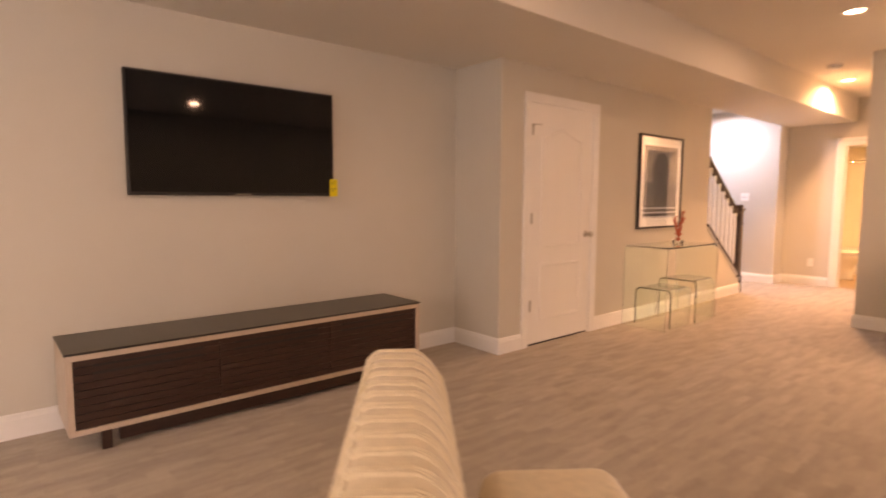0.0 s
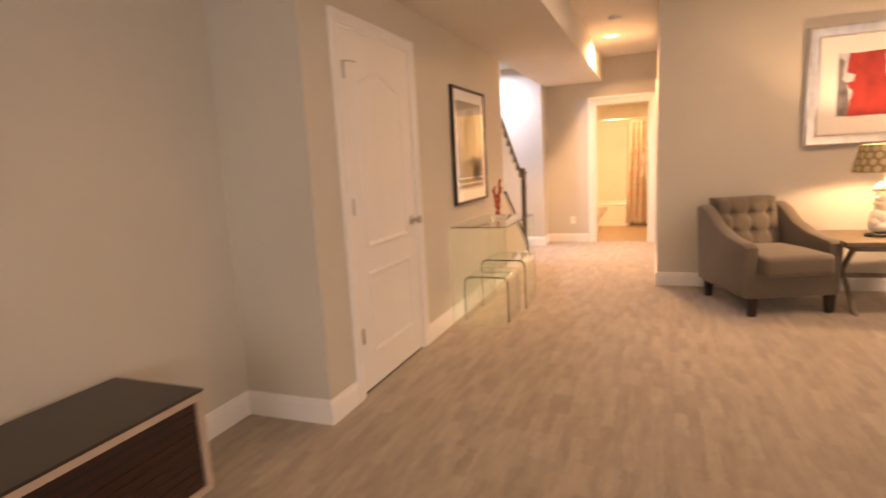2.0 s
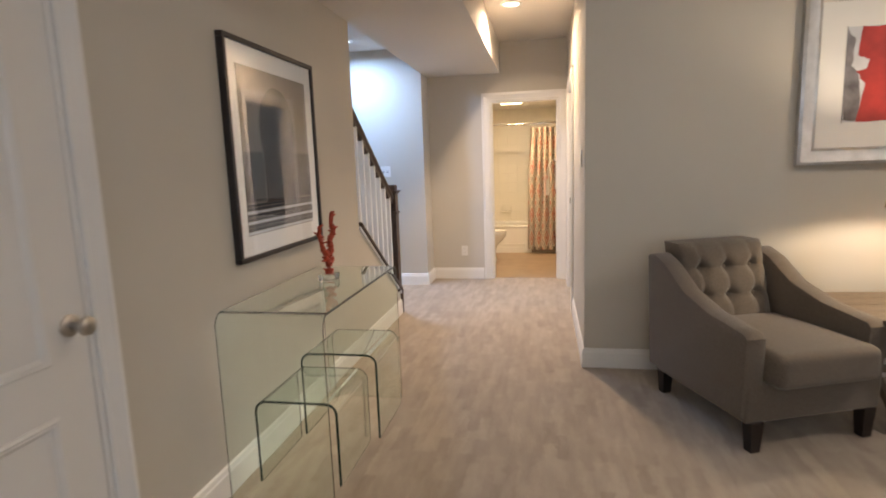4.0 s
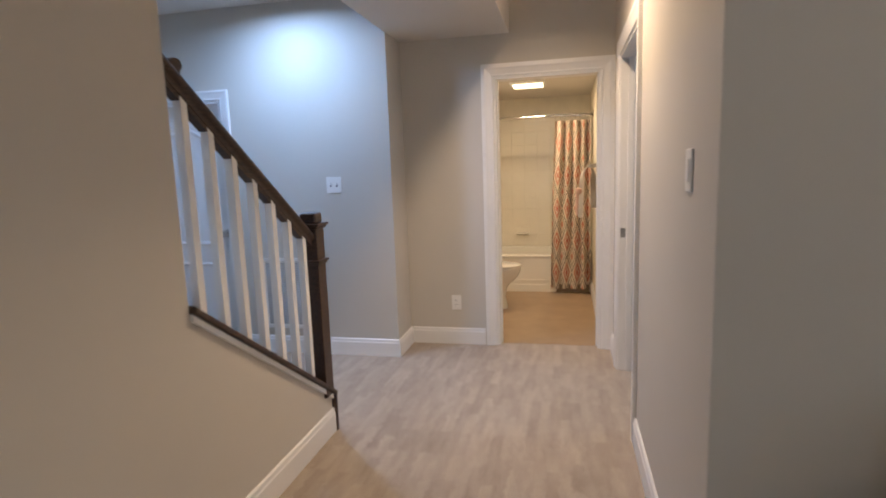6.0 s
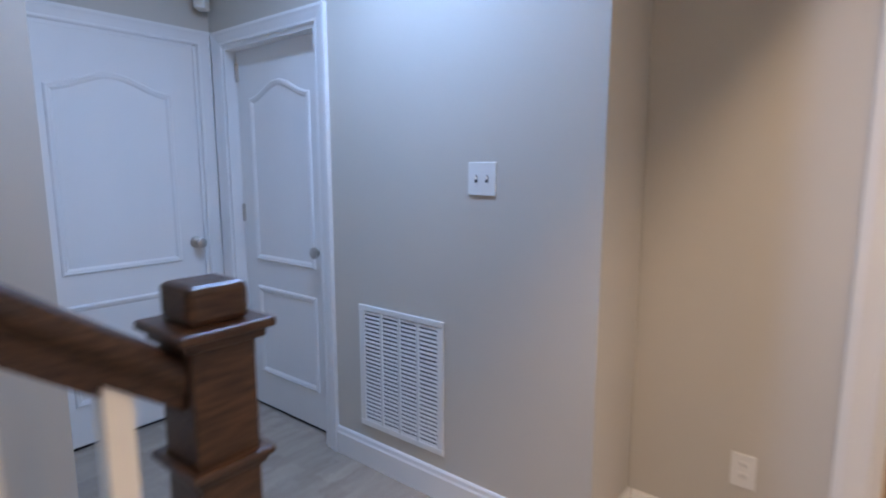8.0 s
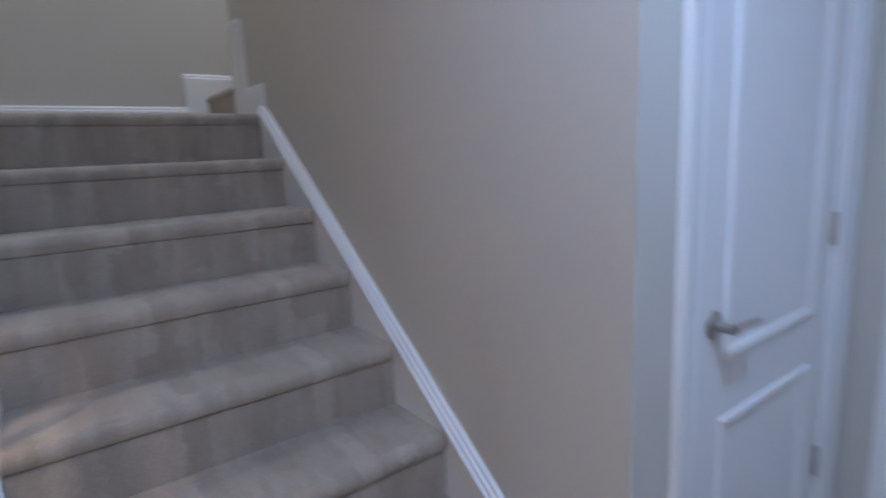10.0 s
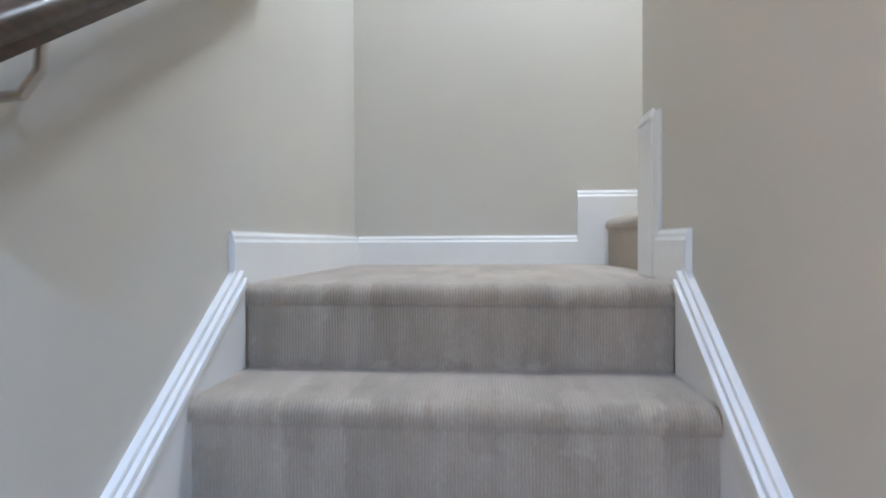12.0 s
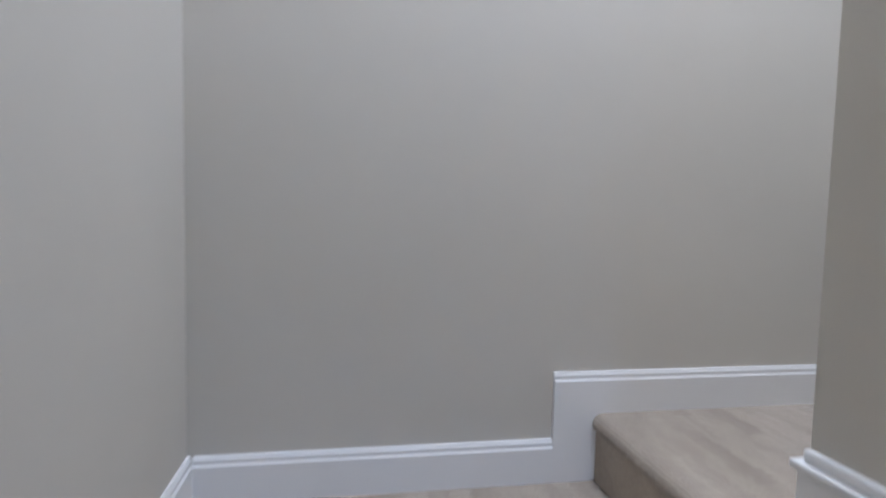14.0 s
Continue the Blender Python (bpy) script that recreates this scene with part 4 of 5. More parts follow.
for i in range(17):
    a = math.pi * (1 - i / 16)
    pts.append((0.175 * math.cos(a), 0.12 + 0.19 * math.sin(a)))
pts += [(0.175, 0.04), (0.155, 0.02), (0.155, AZ0 + 0.14)]
part("printed_arch", prism(B(), pts, "y", -0.0205, -0.0195), ARCHART, arch)
for i in range(9):
    z = AZ0 + 0.004 + i * 0.0155
    part("printed_stripe", box(B(), -AW, AW, -0.0205, -0.0195, z, z + 0.011), STRIPEART if i % 3 else ARTGREY, arch)
for s in (-1, 1):
    part("printed_wall", box(B(), min(s * 0.165, s * AW), max(s * 0.165, s * AW), -0.0203, -0.0195, AZ0 + 0.15, 0.0), PRINTWALL, arch)
pane = part("pane", box(B(), -PW / 2 + 0.022, PW / 2 - 0.022, -0.026, -0.024, -PH / 2 + 0.022, PH / 2 - 0.022), glass("picture_glass", (1, 1, 1)), arch, "clear glass pane")
pane.visible_shadow = False


# ---- bent glass tables ----
def bent_glass(name, label, along, length, depth, height, at, group):
    """A sheet of glass bent into a bridge; it spans its length and is as deep as it is."""
    root = thing(name, label, "table", at, group=group)
    t, R = 0.011, 0.055
    def path(off):
        pts = [(-length / 2 + off, 0.0)]
        for k in range(9):
            a = math.pi - (math.pi / 2) * k / 8
            pts.append((-length / 2 + R + (R - off) * math.cos(a), height - R + (R - off) * math.sin(a)))
        for k in range(9):
            a = math.pi / 2 - (math.pi / 2) * k / 8
            pts.append((length / 2 - R + (R - off) * math.cos(a), height - R + (R - off) * math.sin(a)))
        return pts + [(length / 2 - off, 0.0)]
    outer, inner = path(0.0), path(t)
    bm = B()
    rows = [[bm.verts.new((p[0], y, p[1])) for p in line] for y in (-depth / 2, depth / 2) for line in (outer, inner)]
    o0, i0, o1, i1 = rows
    fs = []
    for k in range(len(outer) - 1):
        for q, edge in (((o0[k], o0[k + 1], o1[k + 1], o1[k]), 0), ((i0[k], i1[k], i1[k + 1], i0[k + 1]), 0), ((o0[k], i0[k], i0[k + 1], o0[k + 1]), 1), ((o1[k], o1[k + 1], i1[k + 1], i1[k]), 1)):
            f = bm.faces.new(q)
            f.material_index = edge
            fs.append(f)
    for k in (0, -1):
        f = bm.faces.new((o0[k], o1[k], i1[k], i0[k]))
        f.material_index = 1
        fs.append(f)
    bmesh.ops.recalc_face_normals(bm, faces=fs)
    ob = part("bent_sheet", bm, [GLASS, GLASSEDGE], root, smooth=True)
    ob.visible_shadow = False
    return root


bent_glass("console_table", "clear bent glass console table against the wall", "y", 1.07, 0.45, 0.795, pose(0.262, 2.28, 0, 0, 0, 90), "bent glass tables")
bent_glass("nesting_table", "small clear bent glass table under the console", "x", 0.375, 0.40, 0.375, pose(0.273, 2.10, 0), "bent glass tables")
bent_glass("nesting_table", "middle clear bent glass table under the console", "x", 0.40, 0.40, 0.435, pose(0.302, 2.53, 0), "bent glass tables")

coral = thing("coral_sculpture", "red branching coral on a clear acrylic block", "sculpture", pose(0.262, 2.38, 0.797) @ Matrix.Scale(1.16, 4))
part("base", box(B(), -0.035, 0.035, -0.035, 0.035, 0, 0.03, 0.003), ACRYLIC, coral, "clear acrylic block")
rng = random.Random(5)
for line, r in ((((0, 0, 0.026), (0.004, 0.006, 0.06), (-0.004, -0.002, 0.095), (0.0, 0.004, 0.12)), 0.017),
                (((0.0, 0.004, 0.11), (-0.006, -0.028, 0.135), (-0.004, -0.045, 0.165), (-0.010, -0.050, 0.20), (-0.004, -0.060, 0.235)), 0.013),
                (((0.0, 0.0, 0.10), (0.006, 0.026, 0.13), (0.002, 0.030, 0.17), (0.012, 0.042, 0.205), (0.006, 0.040, 0.245), (0.010, 0.048, 0.285)), 0.014),
                (((0.002, 0.030, 0.17), (0.010, 0.055, 0.19), (0.012, 0.068, 0.225)), 0.009),
                (((0.0, 0.0, 0.07), (0.004, 0.034, 0.075), (0.006, 0.05, 0.09)), 0.010)):
    bm = B()
    pts = [Vector(q) for q in line]
    fine = []
    for a, b in zip(pts, pts[1:]):
        fine += [a.lerp(b, k / 3) + Vector((rng.uniform(-1, 1), rng.uniform(-1, 1), 0)) * 0.002 for k in range(3)]
    fine.append(pts[-1])
    tube(bm, fine, [1.0 * r * (1 - 0.45 * k / len(fine)) * rng.uniform(0.85, 1.18) for k in range(len(fine))], 9)
    for q in fine[1:]:
        side = Vector((rng.uniform(-1, 1), rng.uniform(-1, 1), rng.uniform(0, 0.5))).normalized()
        tube(bm, [q, q + side * r * rng.uniform(1.2, 2.0)], [r * 0.5, r * 0.18], 6)
    part("branch", bm, CORAL, coral, smooth=True)


# ---- sitting corner ----
def cushion(bm, x0, x1, y0, y1, z0, z1, r, crown=0.0):
    """A padded block with rounded edges and a slightly domed top."""
    vs0 = set(bm.verts)
    box(bm, x0, x1, y0, y1, z0, z1)
    mine = [v for v in bm.verts if v not in vs0]
    es = list({e for v in mine for e in v.link_edges})
    bmesh.ops.bevel(bm, geom=es, offset=r, segments=4, affect="EDGES", profile=0.5)
    if crown:
        mine = [v for v in bm.verts if v not in vs0]
        fs = list({f for v in mine for f in v.link_faces})
        big = [e for e in {e for f in fs for e in f.edges} if e.calc_length() > 0.12]
        bmesh.ops.subdivide_edges(bm, edges=big, cuts=5, use_grid_fill=True)
        for v in bm.verts:
            if v in vs0 or v.co.z < (z0 + z1) / 2:
                continue
            u, w = (v.co.x - x0) / (x1 - x0) * 2 - 1, (v.co.y - y0) / (y1 - y0) * 2 - 1
            v.co.z += crown * max(0, 1 - u * u) * max(0, 1 - w * w)
    return bm


def armchair(at, label, width=0.76):
    """A tufted club chair with sloping arms; it faces local -y."""
    root = thing("armchair", label, "armchair", at, group="taupe armchairs")
    hw = width / 2
    part("seat_frame", cushion(B(), -hw + 0.02, hw - 0.02, -0.37, 0.36, 0.14, 0.33, 0.02), TWEED, root, smooth=True)
    part("seat_cushion", cushion(B(), -hw + 0.112, hw - 0.112, -0.455, 0.20, 0.315, 0.475, 0.042, 0.03), TWEED, root, smooth=True)
    for s in (-1, 1):
        prof = [(-0.36, 0.16), (0.40, 0.16), (0.44, 0.80), (0.36, 0.815), (0.26, 0.775), (0.10, 0.665), (-0.10, 0.60), (-0.28, 0.575), (-0.35, 0.565), (-0.375, 0.54)]
        a, b = sorted((s * hw, s * (hw - 0.115)))
        part("arm", prism(B(), prof, "x", a, b, bevel=0.030), TWEED, root, smooth=True)
    # back: a grid pulled in at the tufts
    bm = B()
    nx, nz = 37, 25
    bw, zb, zt = hw - 0.125, 0.42, 0.865
    def surf(i, j):
        u, w = i / (nx - 1), j / (nz - 1)
        x = (u * 2 - 1) * bw
        z = zb + w * (zt - zb)
        rim = min(1.0, 7 * min(u, 1 - u), 6 * (1 - w))
        puff = 0.055 * math.sqrt(max(0.0, rim))
        dent = 0.0
        for tx in (-0.62, 0.0, 0.62):
            for tz in (0.36, 0.70):
                d2 = ((u * 2 - 1 - tx) * bw) ** 2 + ((w - tz) * (zt - zb)) ** 2
                dent += 0.040 * math.exp(-d2 / 0.0011)
        for tx in (-0.62, 0.0, 0.62):
            dent += 0.010 * math.exp(-(((u * 2 - 1 - tx) * bw) ** 2) / 0.00025)
        for tz in (0.36, 0.70):
            dent += 0.010 * math.exp(-(((w - tz) * (zt - zb)) ** 2) / 0.00025)
        return Vector((x, 0.235 + 0.12 * w - puff + dent - 0.03, z))
    grid = [[bm.verts.new(surf(i, j)) for i in range(nx)] for j in range(nz)]
    back = [[bm.verts.new((((i / (nx - 1)) * 2 - 1) * bw, 0.36 + 0.10 * j / (nz - 1), zb + j / (nz - 1) * (zt - zb))) for i in range(nx)] for j in range(nz)]
    for j in range(nz - 1):
        for i in range(nx - 1):
            bm.faces.new((grid[j][i], grid[j][i + 1], grid[j + 1][i + 1], grid[j + 1][i]))
            bm.faces.new((back[j][i], back[j + 1][i], back[j + 1][i + 1], back[j][i + 1]))
    for j in range(nz - 1):
        for i in (0, nx - 1):
            bm.faces.new((grid[j][i], grid[j + 1][i], back[j + 1][i], back[j][i]))
    for i in range(nx - 1):
        for j in (0, nz - 1):
            bm.faces.new((grid[j][i], grid[j][i + 1], back[j][i + 1], back[j][i]))
    bmesh.ops.recalc_face_normals(bm, faces=bm.faces[:])
    pad = part("back_cushion", bm, TWEED, root, "button-tufted back", smooth=True)
    for tx in (-0.62, 0.0, 0.62):
        for tz in (0.36, 0.70):
            w = tz
            part("button", lathe(B(), [(0.001, -0.006), (0.009, -0.004), (0.011, 0.0), (0.009, 0.004)], steps=12, turn=pose(tx * bw, 0.235 + 0.12 * w - 0.055 + 0.040 - 0.025, zb + w * (zt - zb), 90)), TWEED, pad, smooth=True)
    for x in (-0.30, 0.30):
        for y in (-0.345, 0.345):
            bm = prism(B(), [(x - 0.032, y - 0.032), (x + 0.032, y - 0.032), (x + 0.032, y + 0.032), (x - 0.032, y + 0.032)], "z", 0.0, 0.145)
            for v in bm.verts:
                if v.co.z < 0.05:
                    v.co.x, v.co.y = x + (v.co.x - x) * 0.72, y + (v.co.y - y) * 0.72
            part("foot", bm, FOOT, root, "black tapered wooden foot")
    return root


chair = armchair(pose(2.400, 2.845, 0, 0, 0, 21), "taupe tweed club armchair with button-tufted back")
chair2 = copy_thing(chair, pose(4.12, 2.82, 0, 0, 0, -12))
chair2["label"] = "taupe tweed club armchair beyond the side table"

table = thing("side_table", "weathered oak side table on crossed legs", "side table", pose(3.19, 2.87, 0, 0, 0, 3))
bm = B()
for i in range(5):
    box(bm, -0.35, 0.35, -0.35 + i * 0.14 + 0.001, -0.35 + (i + 1) * 0.14 - 0.001, 0.535, 0.565, 0.004)
part("tabletop", bm, GREYWOOD, table, "weathered plank tabletop")
for s in (-1, 1):
    part("apron", box(B(), -0.30, 0.30, s * 0.29 - 0.012, s * 0.29 + 0.012, 0.49, 0.535, 0.002), GREYWOOD, table)
    part("apron", box(B(), s * 0.27 - 0.012, s * 0.27 + 0.012, -0.30, 0.30, 0.49, 0.535, 0.002), GREYWOOD, table)
    for d, off in ((-1, -0.013), (1, 0.013)):
        x = s * 0.26 + off
        pts = [(-0.28 * d - 0.028, 0.0), (-0.28 * d + 0.028, 0.0), (0.24 * d + 0.028, 0.49), (0.24 * d - 0.028, 0.49)]
        part("leg", prism(B(), pts, "x", x - 0.0125, x + 0.0125), GREYWOOD, table)
part("stretcher", box(B(), -0.245, 0.245, -0.02, 0.02, 0.235, 0.265, 0.003), GREYWOOD, table)

lamp = thing("table_lamp", "white ceramic figure lamp with dotted mustard shade, lit", "lamp", pose(3.17, 2.86, 0.565))
part("base", lathe(B(), [(0.098, 0.0), (0.104, 0.008), (0.104, 0.018), (0.094, 0.026), (0.02, 0.028)], steps=36), FOOT, lamp, "round black base", smooth=True)
bm = B()
for p, r, sq in (((0, 0, 0.045), 0.085, (1.0, 0.85, 0.55)), ((-0.018, 0, 0.115), 0.066, (0.95, 0.85, 1.15)), ((0.040, -0.012, 0.105), 0.048, (0.9, 0.8, 1.35)), ((-0.050, -0.02, 0.075), 0.042, (1, 1, 1.1)), ((0.0, 0, 0.205), 0.050, (1.0, 0.85, 1.6)), ((-0.008, -0.008, 0.275), 0.042, (1.0, 0.85, 1.35)), ((-0.045, -0.024, 0.225), 0.020, (1.3, 0.8, 0.8)), ((-0.040, -0.030, 0.27), 0.018, (1.4, 0.8, 0.9)), ((-0.004, 0.0, 0.345), 0.042, (1.15, 0.85, 1.0)), ((-0.045, -0.006, 0.335), 0.024, (1.3, 0.85, 0.85)), ((0.030, 0.004, 0.388), 0.022, (1.3, 0.6, 1.3)), ((0.062, 0.008, 0.418), 0.024, (1.7, 0.6, 1.0)), ((0.020, 0.018, 0.400), 0.019, (1.0, 0.7, 2.0))):
    vs = bmesh.ops.create_icosphere(bm, subdivisions=3, radius=r)["verts"]
    for v in vs:
        bump = 1 + 0.10 * noise.noise(v.co * 45 + Vector(p) * 10)
        v.co = Vector((v.co.x * sq[0] * bump, v.co.y * sq[1] * bump, v.co.z * sq[2] * bump)) + Vector(p) + Vector((0, 0, 0.028))
part("figure", bm, CERAMIC, lamp, "glazed white ceramic figure", smooth=True)
part("neck", lathe(B(), [(0.010, 0.40), (0.008, 0.48), (0.014, 0.50), (0.014, 0.55)], steps=12), NICKEL, lamp, smooth=True)
SB, ST, R0, R1 = 0.495, 0.70, 0.205, 0.160
sh = part("shade", lathe(B(), [(R0, SB), (R1, ST), (R1 - 0.004, ST), (R0 - 0.004, SB)], steps=64, hollow=True), SHADE, lamp, "mustard drum shade", smooth=True)
for k in range(4):
    z = SB + 0.028 + k * 0.050
    r = R0 + (R1 - R0) * (z - SB) / (ST - SB) + 0.0015
    for j in range(18):
        a = 2 * math.pi * (j + 0.5 * (k % 2)) / 18
        turn = pose(r * math.cos(a), r * math.sin(a), z, 0, 0, math.degrees(a)) @ pose(0, 0, 0, 0, 90 - 12.4, 0)
        if k == 0 and j == 0:
            dot = finish("dot", lathe(B(), [(0.0005, 0.0008), (0.0235, 0.0008), (0.0245, -0.0004)], steps=16), DOTS)
        ob = new("dot", dot)
        ob.parent, ob.matrix_basis = sh, turn
        ob["label"] = "cream dot"
part("shade_trim", lathe(B(), [(R1 + 0.001, ST - 0.006), (R1 + 0.002, ST + 0.002), (R1 - 0.005, ST + 0.002), (R1 - 0.005, ST - 0.004)], steps=64, hollow=True), DOTS, lamp, smooth=True)

red = thing("framed_painting", "red abstract painting in a wide silver frame", "picture", pose(3.245, ARM_Y, 1.762))
FW, FH, fw = 1.0, 0.985, 0.095
bm = B()
prof = [(0.0, 0.0), (0.0, 0.040), (-0.018, 0.046), (-0.045, 0.034), (-0.078, 0.026), (-0.088, 0.030), (-fw, 0.022), (-fw, 0.0)]
sweep(bm, [(-FW / 2, -FH / 2), (-FW / 2, FH / 2), (FW / 2, FH / 2), (FW / 2, -FH / 2)], prof, closed=True)
part("frame", bm, SILVER, red, "wide moulded silver frame", smooth=True)
part("mat", box(B(), -FW / 2 + 0.08, FW / 2 - 0.08, -0.016, -0.002, -FH / 2 + 0.08, FH / 2 - 0.08), MATBOARD, red)
part("paper", box(B(), -0.27, 0.262, -0.0175, -0.016, -0.258, 0.258), ARTGREY, red, "pale grey painted ground")
for x in (-0.274, 0.262):
    part("paper_edge", box(B(), x, x + 0.004, -0.018, -0.016, -0.262, 0.262), ARTDARK, red)


def blot(points, mat, label, y):
    pts = []
    for i, (x, z) in enumerate(points):
        nx2, nz2 = points[(i + 1) % len(points)]
        for k in range(6):
            u = k / 6
            w = 0.008 * noise.noise(Vector((x * 17 + u * 3, z * 17, i)))
            pts.append((x + (nx2 - x) * u + w, z + (nz2 - z) * u + w))
    part("brush_stroke", prism(B(), pts, "y", y - 0.0006, y), mat, red, label)


blot([(-0.27, -0.25), (-0.18, -0.25), (-0.20, 0.0), (-0.24, 0.05), (-0.23, 0.20), (-0.27, 0.24)], ARTDARK, "dark grey brush stroke", -0.0175)
blot([(-0.20, -0.256), (0.20, -0.256), (0.165, -0.05), (0.255, -0.03), (0.255, 0.02), (0.20, 0.03), (0.19, 0.12), (0.08, 0.115), (0.06, 0.05), (0.045, 0.256), (-0.20, 0.256), (-0.215, 0.10), (-0.155, 0.08), (-0.165, 0.03), (-0.215, 0.02), (-0.17, -0.05)], REDPAINT, "broad red brush strokes", -0.0182)

# ---- cream sofa by the first steps of the walk ----
sofa = thing("sofa", "cream ribbed chenille sofa with a rounded high back", "sofa", pose(2.045, -2.405, 0.012, 0, 0, -37) @ Matrix.Diagonal((1, 0.88, 0.945, 1)))


bm = B()
prof = [(-0.03 + 0.13 * math.cos(math.pi * k / 16), 0.70 + 0.205 * math.sin(math.pi * k / 16)) for k in range(8)]
prof += [(-0.085 + 0.06 * math.cos(math.pi * k / 16), 0.842 + 0.06 * math.sin(math.pi * k / 16)) for k in range(8, 17)]
crest = list(prof)
prof += [(-0.15, 0.10), (0.23, 0.10)]
prism(bm, prof, "x", -0.24, 0.62, bevel=0.045)
part("backrest", bm, CHENILLE, sofa, "rounded ribbed chenille back", smooth=True)
part("seat", cushion(B(), -0.22, 0.60, 0.19, 0.62, 0.10, 0.56, 0.07), CHENILLE, sofa, smooth=True)
for x in (-0.17, 0.54):
    for y in (-0.10, 0.55):
        part("foot", lathe(B(), [(0.020, 0.0), (0.030, 0.10)], at=(x, y, 0), steps=12), FOOT, sofa)
part("seam", tube(B(), [(-0.185 + 0.08 * k, -0.118, 0.892) for k in range(10)], 0.005, 6), CHENILLE, sofa.children[0], "stitched piping seam", smooth=True)
ribs = []
for bow in (0.035, 0.022, 0.045):
    line = [(bow * math.sin(math.pi * k / (len(crest) - 1)), y * 1.004, z + 0.0015) for k, (y, z) in enumerate(crest)]
    ribs.append(finish("rib", tube(B(), line, [0.0035 + 0.0015 * math.sin(k * 1.7 + bow * 90) for k in range(len(line))], 6), CHENILLE, True))
for i in range(38):
    ob = new("rib", ribs[i % 3])
    ob.parent, ob.matrix_basis = sofa.children[0], pose(-0.215 + i * 0.021, 0, 0, 0, 0, 0)

# ---- far end of the room, seen between the balusters ----
sofa2 = thing("sofa", "tan fabric sofa under the bright window", "sofa", pose(5.95, -4.2, 0, 0, 0, -90))
part("seat", cushion(B(), -0.95, 0.95, -0.40, 0.35, 0.12, 0.45, 0.05), TANFABRIC, sofa2, smooth=True)
part("backrest", cushion(B(), -0.95, 0.95, 0.20, 0.45, 0.40, 0.86, 0.07), TANFABRIC, sofa2, smooth=True)
for s in (-1, 1):
    part("arm", cushion(B(), min(s * 0.95, s * 1.12), max(s * 0.95, s * 1.12), -0.40, 0.42, 0.10, 0.62, 0.05), TANFABRIC, sofa2, smooth=True)
    for y in (-0.34, 0.36):
        part("foot", lathe(B(), [(0.02, 0.0), (0.03, 0.12)], at=(s * 1.02, y, 0), steps=12), FOOT, sofa2)
coffee = thing("coffee_table", "low table with a wooden top on black metal legs", "table", pose(4.4, -2.9, 0))
part("tabletop", box(B(), -0.45, 0.45, -0.30, 0.30, 0.42, 0.45, 0.006), GREYWOOD, coffee)
for x in (-0.40, 0.40):
    for y in (-0.26, 0.26):
        part("leg", box(B(), x - 0.012, x + 0.012, y - 0.012, y + 0.012, 0, 0.42), BLACK, coffee)
part("rail", box(B(), -0.40, 0.40, -0.266, -0.254, 0.10, 0.115), BLACK, coffee)

# ---- bathroom ----
tub = thing("bathtub", "cream built-in bathtub with a stepped apron", "bathtub", pose(0, 0, 0))
bm = B()
X0, X1, Y0, Y1, ZR = -0.10, 1.50, 8.06, 8.79, 0.41
box(bm, X0, X1, Y0 + 0.01, Y0 + 0.05, 0.0, ZR - 0.03)
box(bm, X0, X1, Y0, Y0 + 0.012, 0.0, 0.085, 0.003)
box(bm, X0, X1, Y0 + 0.003, Y0 + 0.012, 0.12, 0.14, 0.003)
part("apron", bm, PORCELAIN, tub)
bm = B()
box(bm, X0, X1, Y0, Y0 + 0.075, ZR - 0.035, ZR, 0.012)
box(bm, X0, X1, Y1 - 0.05, Y1, ZR - 0.035, ZR, 0.01)
box(bm, X0, X0 + 0.08, Y0 + 0.075, Y1 - 0.05, ZR - 0.035, ZR, 0.01)
box(bm, X1 - 0.08, X1, Y0 + 0.075, Y1 - 0.05, ZR - 0.035, ZR, 0.01)
part("rim", bm, PORCELAIN, tub)
part("basin_back", box(B(), X0 + 0.05, X1 - 0.05, Y1 - 0.07, Y1 - 0.048, 0.1, ZR - 0.02), PORCELAIN, tub)
part("basin", box(box(B(), X0 + 0.05, X1 - 0.05, Y0 + 0.05, Y1 - 0.03, 0.27, 0.29), X0 + 0.02, X0 + 0.06, Y0 + 0.05, Y1 - 0.03, 0.05, ZR - 0.03), PORCELAIN, tub)

soap = thing("soap_dish", "cream ceramic soap dish set in the tile wall", "soap dish", pose(0.705, 8.786, 0.60))
part("plate", box(B(), -0.080, 0.080, -0.02, 0, -0.055, 0.055, 0.006), TILE, soap)
part("tray", box(B(), -0.07, 0.07, -0.075, -0.015, -0.042, -0.022, 0.008), TILE, soap)

rod = thing("curtain_rod", "polished chrome shower curtain rod", "curtain rod", pose(0, 0, 0))
part("bar", tube(B(), [(-0.5, 8.02, 1.885), (1.485, 8.02, 1.885)], 0.0125, 14), CHROME, rod, smooth=True)
part("flange", lathe(B(), [(0.034, 0.0), (0.032, 0.010), (0.016, 0.022)], steps=20, turn=pose(1.50, 8.02, 1.885, 0, -90)), CHROME, rod, smooth=True)

cur = thing("shower_curtain", "bunched shower curtain with coral and taupe diamond pattern", "curtain", pose(0, 0, 0))
bm = B()
uvl = bm.loops.layers.uv.new("cloth")
NU, NV = 120, 40
cols = []
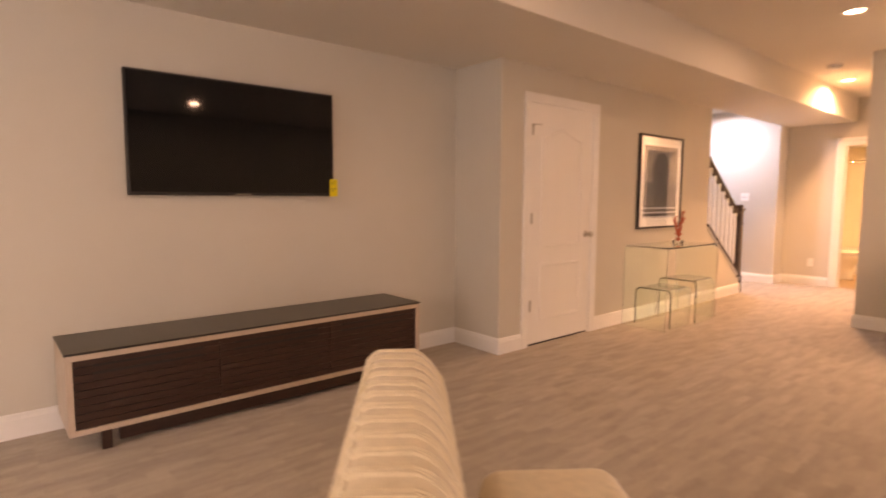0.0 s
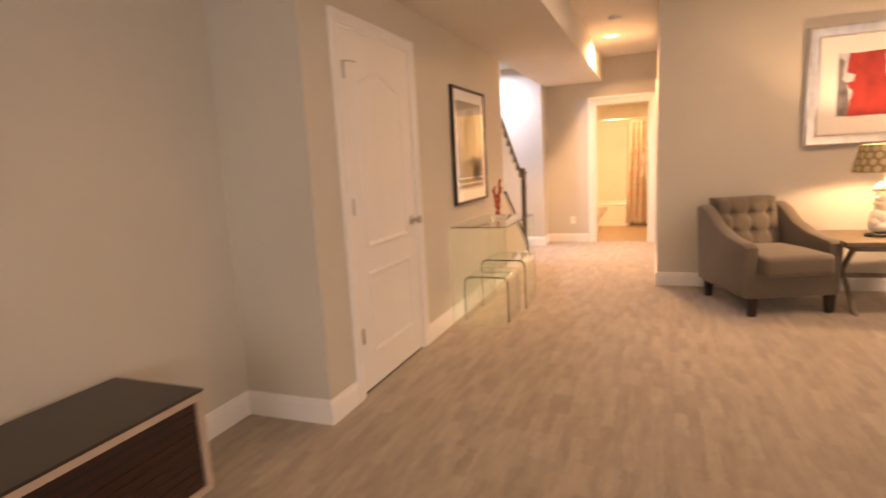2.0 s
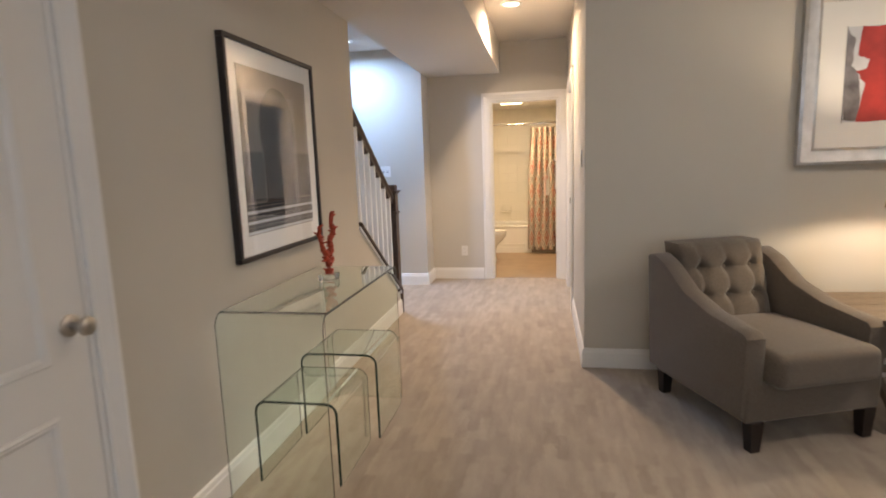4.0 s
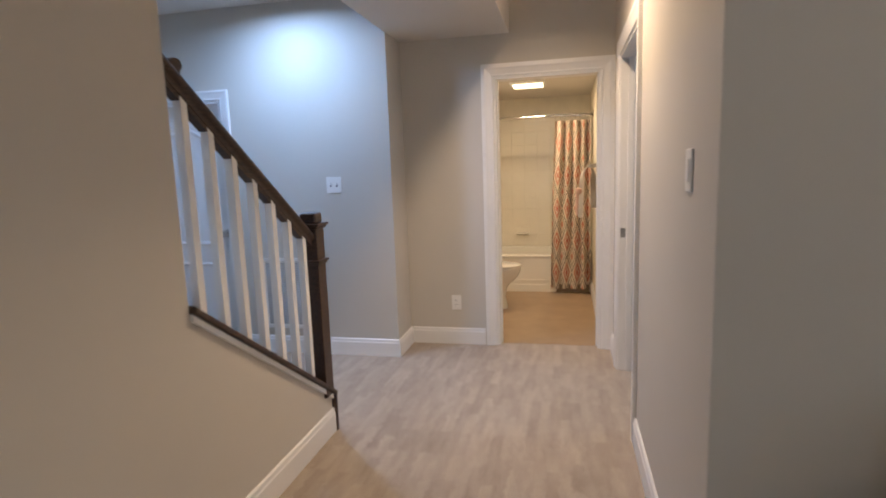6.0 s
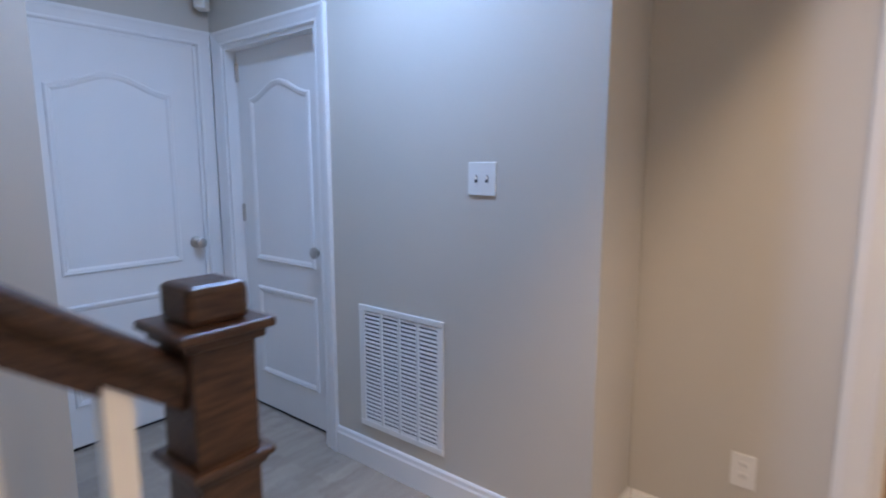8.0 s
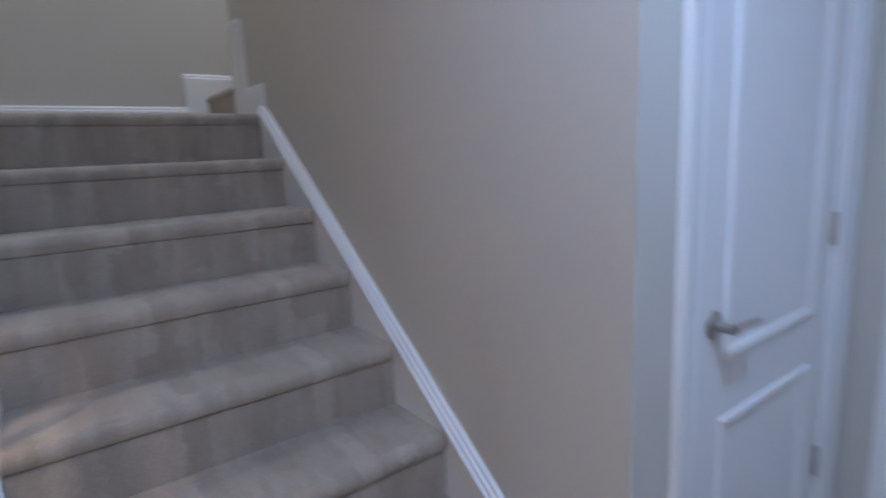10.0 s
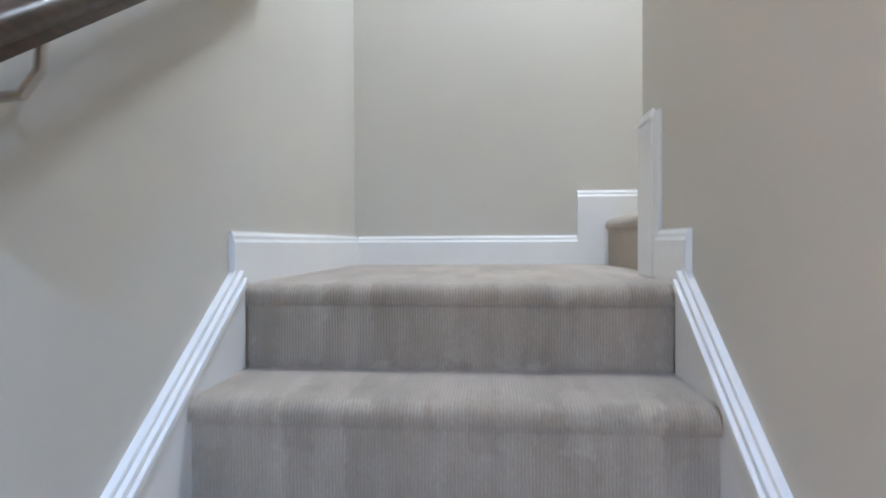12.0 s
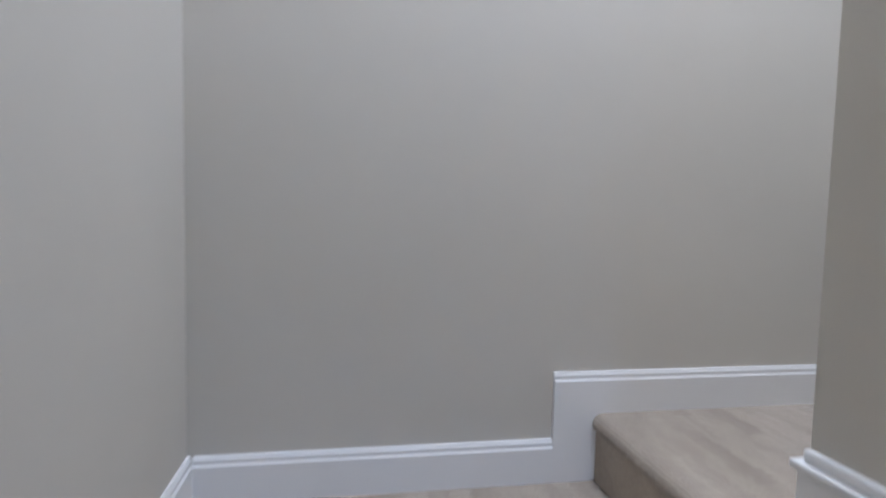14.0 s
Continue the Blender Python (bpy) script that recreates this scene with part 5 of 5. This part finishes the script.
for i in range(NU + 1):
    u = i / NU
    s = u * 0.72
    colv = []
    for j in range(NV + 1):
        v = j / NV
        spread = 1.0 + 0.10 * (1 - v) - 0.12 * max(0, v - 0.6)
        x = 1.475 - 0.375 * (1 - u) * spread
        y = 8.02 - 0.03 * (1 - v) + (0.032 + 0.012 * math.sin(7 * v + 9 * u)) * math.sin(2 * math.pi * 4.6 * u + 0.5 * math.sin(3 * v + 5 * u))
        colv.append((bm.verts.new((x, y, 0.06 + v * 1.77)), s, v * 1.77))
    cols.append(colv)
for i in range(NU):
    for j in range(NV):
        q = (cols[i][j], cols[i + 1][j], cols[i + 1][j + 1], cols[i][j + 1])
        f = bm.faces.new([c[0] for c in q])
        for loop, c in zip(f.loops, q):
            loop[uvl].uv = (c[1], c[2])
part("cloth", bm, CURTAIN, cur, smooth=True)
for i in range(8):
    x = 1.12 + i * 0.05
    part("ring", tube(B(), [(x, 8.02 + 0.024 * math.cos(a), 1.875 + 0.030 * math.sin(a)) for a in [2 * math.pi * k / 12 for k in range(13)]], 0.0022, 6), CHROME, cur, smooth=True)
part("liner_hem", box(B(), 1.12, 1.47, 8.005, 8.012, 0.015, 0.10), GREYWOOD, cur, "grey weighted hem")

toilet = thing("toilet", "white porcelain toilet with closed seat", "toilet", pose(0.43, 7.34, 0))
bm = B()
rings = []
for z, fx, w, cx in ((0.0, 0.235, 0.105, 0.0), (0.02, 0.235, 0.105, 0.0), (0.12, 0.215, 0.095, 0.0), (0.22, 0.225, 0.105, 0.01), (0.30, 0.29, 0.155, 0.03), (0.36, 0.33, 0.182, 0.03), (0.395, 0.335, 0.185, 0.03)):
    rings.append([bm.verts.new((cx + fx * math.cos(2 * math.pi * k / 28), w * math.sin(2 * math.pi * k / 28), z)) for k in range(28)])
for lo, hi in zip(rings, rings[1:]):
    for k in range(28):
        bm.faces.new((lo[k], lo[(k + 1) % 28], hi[(k + 1) % 28], hi[k]))
bm.faces.new(rings[0]), bm.faces.new(rings[-1])
bmesh.ops.recalc_face_normals(bm, faces=bm.faces[:])
part("bowl", bm, PORCELAIN, toilet, smooth=True)
bm = B()
for z0_, z1_, g in ((0.398, 0.412, 0.0), (0.416, 0.436, 0.004)):
    lo = [(0.03 + (0.335 + g) * math.cos(2 * math.pi * k / 28), (0.186 + g) * math.sin(2 * math.pi * k / 28)) for k in range(28)]
    prism(bm, lo, "z", z0_, z1_, bevel=0.004)
part("seat", bm, PORCELAIN, toilet, smooth=True)
part("tank", box(B(), -0.62, -0.40, -0.22, 0.22, 0.38, 0.74, 0.02), PORCELAIN, toilet, smooth=True)
part("tank_lid", box(B(), -0.63, -0.39, -0.23, 0.23, 0.742, 0.775, 0.01), PORCELAIN, toilet, smooth=True)

bar = thing("towel_bar", "brushed nickel towel bar on the bathroom wall", "towel bar", pose(0, 0, 0))
part("bar", tube(B(), [(1.43, 6.95, 1.36), (1.43, 7.60, 1.36)], 0.009, 12), NICKEL, bar, smooth=True)
for y in (6.96, 7.59):
    part("mount", box(B(), 1.425, 1.50, y - 0.018, y + 0.018, 1.342, 1.378, 0.006), NICKEL, bar)
towel = thing("towel", "blush and white hand towel tied over the bar", "towel", pose(1.425, 7.2, 1.36) @ Matrix.Diagonal((2.2, 1.25, 1.05, 1)))
bm = B()
rows_ = []
for j in range(25):
    s = (j - 12) / 12
    row = []
    for i in range(15):
        u = i / 14 * 2 - 1
        drop = abs(s) ** 1.15 * (0.44 if s < 0 else 0.36)
        pinch = 1 - 0.38 * math.exp(-((drop - 0.20) / 0.06) ** 2)
        fold = 0.010 * math.sin(9 * u + 2 * s)
        x = (-0.022 if s < 0 else 0.018) * min(1, abs(s) * 5) + fold * min(1, abs(s) * 3) - (0.03 * drop if s < 0 else 0)
        row.append(bm.verts.new((x, u * 0.135 * pinch * (1 + 0.25 * drop), 0.014 - drop - 0.01 * (1 - abs(u)))))
    rows_.append(row)
for a, b in zip(rows_, rows_[1:]):
    for i in range(14):
        bm.faces.new((a[i], a[i + 1], b[i + 1], b[i]))
bmesh.ops.solidify(bm, geom=bm.faces[:], thickness=0.006)
part("cloth", bm, TOWELWHITE, towel, smooth=True)
part("sash", cushion(B(), -0.05, -0.028, -0.10, 0.10, -0.235, -0.185, 0.008), TOWEL, towel, "blush tie", smooth=True)
part("fringe_panel", cushion(B(), -0.052, -0.036, -0.085, 0.02, -0.42, -0.20, 0.006), TOWEL, towel, "blush overlay cloth", smooth=True)

bl = thing("bath_ceiling_light", "square lit bathroom ceiling fan light", "ceiling light", pose(0.87, 7.6, BATHCEIL))
part("frame", box(B(), -0.17, 0.17, -0.12, 0.12, -0.018, 0.0, 0.004), PLASTIC, bl)
part("diffuser", box(B(), -0.14, 0.14, -0.09, 0.09, -0.034, -0.018, 0.006), BATHGLOW, bl, "glowing diffuser")

# ---- side room behind the hall doorway ----
unit = thing("low_cabinet", "white low cabinet with a ledge in the side room", "cabinet", pose(2.55, 6.95, 0))
part("body", box(B(), -0.9, 0.9, -0.02, 0.5, 0.0, 0.69, 0.003), TRIM, unit)
part("ledge", box(B(), -0.92, 0.92, -0.05, 0.5, 0.69, 0.73, 0.004), TRIM, unit)
boxy = thing("storage_box", "black box on the white ledge", "box", pose(2.42, 7.0, 0.73))
part("body", box(B(), -0.3, 0.3, -0.02, 0.3, 0, 0.20, 0.006), BLACK, boxy)
part("lid", box(B(), -0.31, 0.31, -0.03, 0.31, 0.20, 0.225, 0.004), ESPRESSO, boxy)

# ---- tiles of the tub wall, one by one ----
TS = 0.152
tile = finish("tile", box(B(), -TS / 2 + 0.0015, TS / 2 - 0.0015, -0.008, 0.0, -TS / 2 + 0.0015, TS / 2 - 0.0015, 0.0015), TILE)
for i in range(10):
    for j in range(10):
        ob = new("tile", tile)
        ob.parent, ob.matrix_basis = wall_bath_north, pose(1.50 - TS / 2 - i * TS, 8.80, ZR + TS / 2 + j * TS + 0.002)

cable = thing("cable", "thin dark cable down the hall corner", "cable", pose(0, 0, 0))
part("cord", tube(B(), [(1.558, 6.187, 2.12), (1.556, 6.185, 1.5), (1.558, 6.187, 0.8), (1.556, 6.185, 0.14)], 0.003, 6), BLACK, cable)
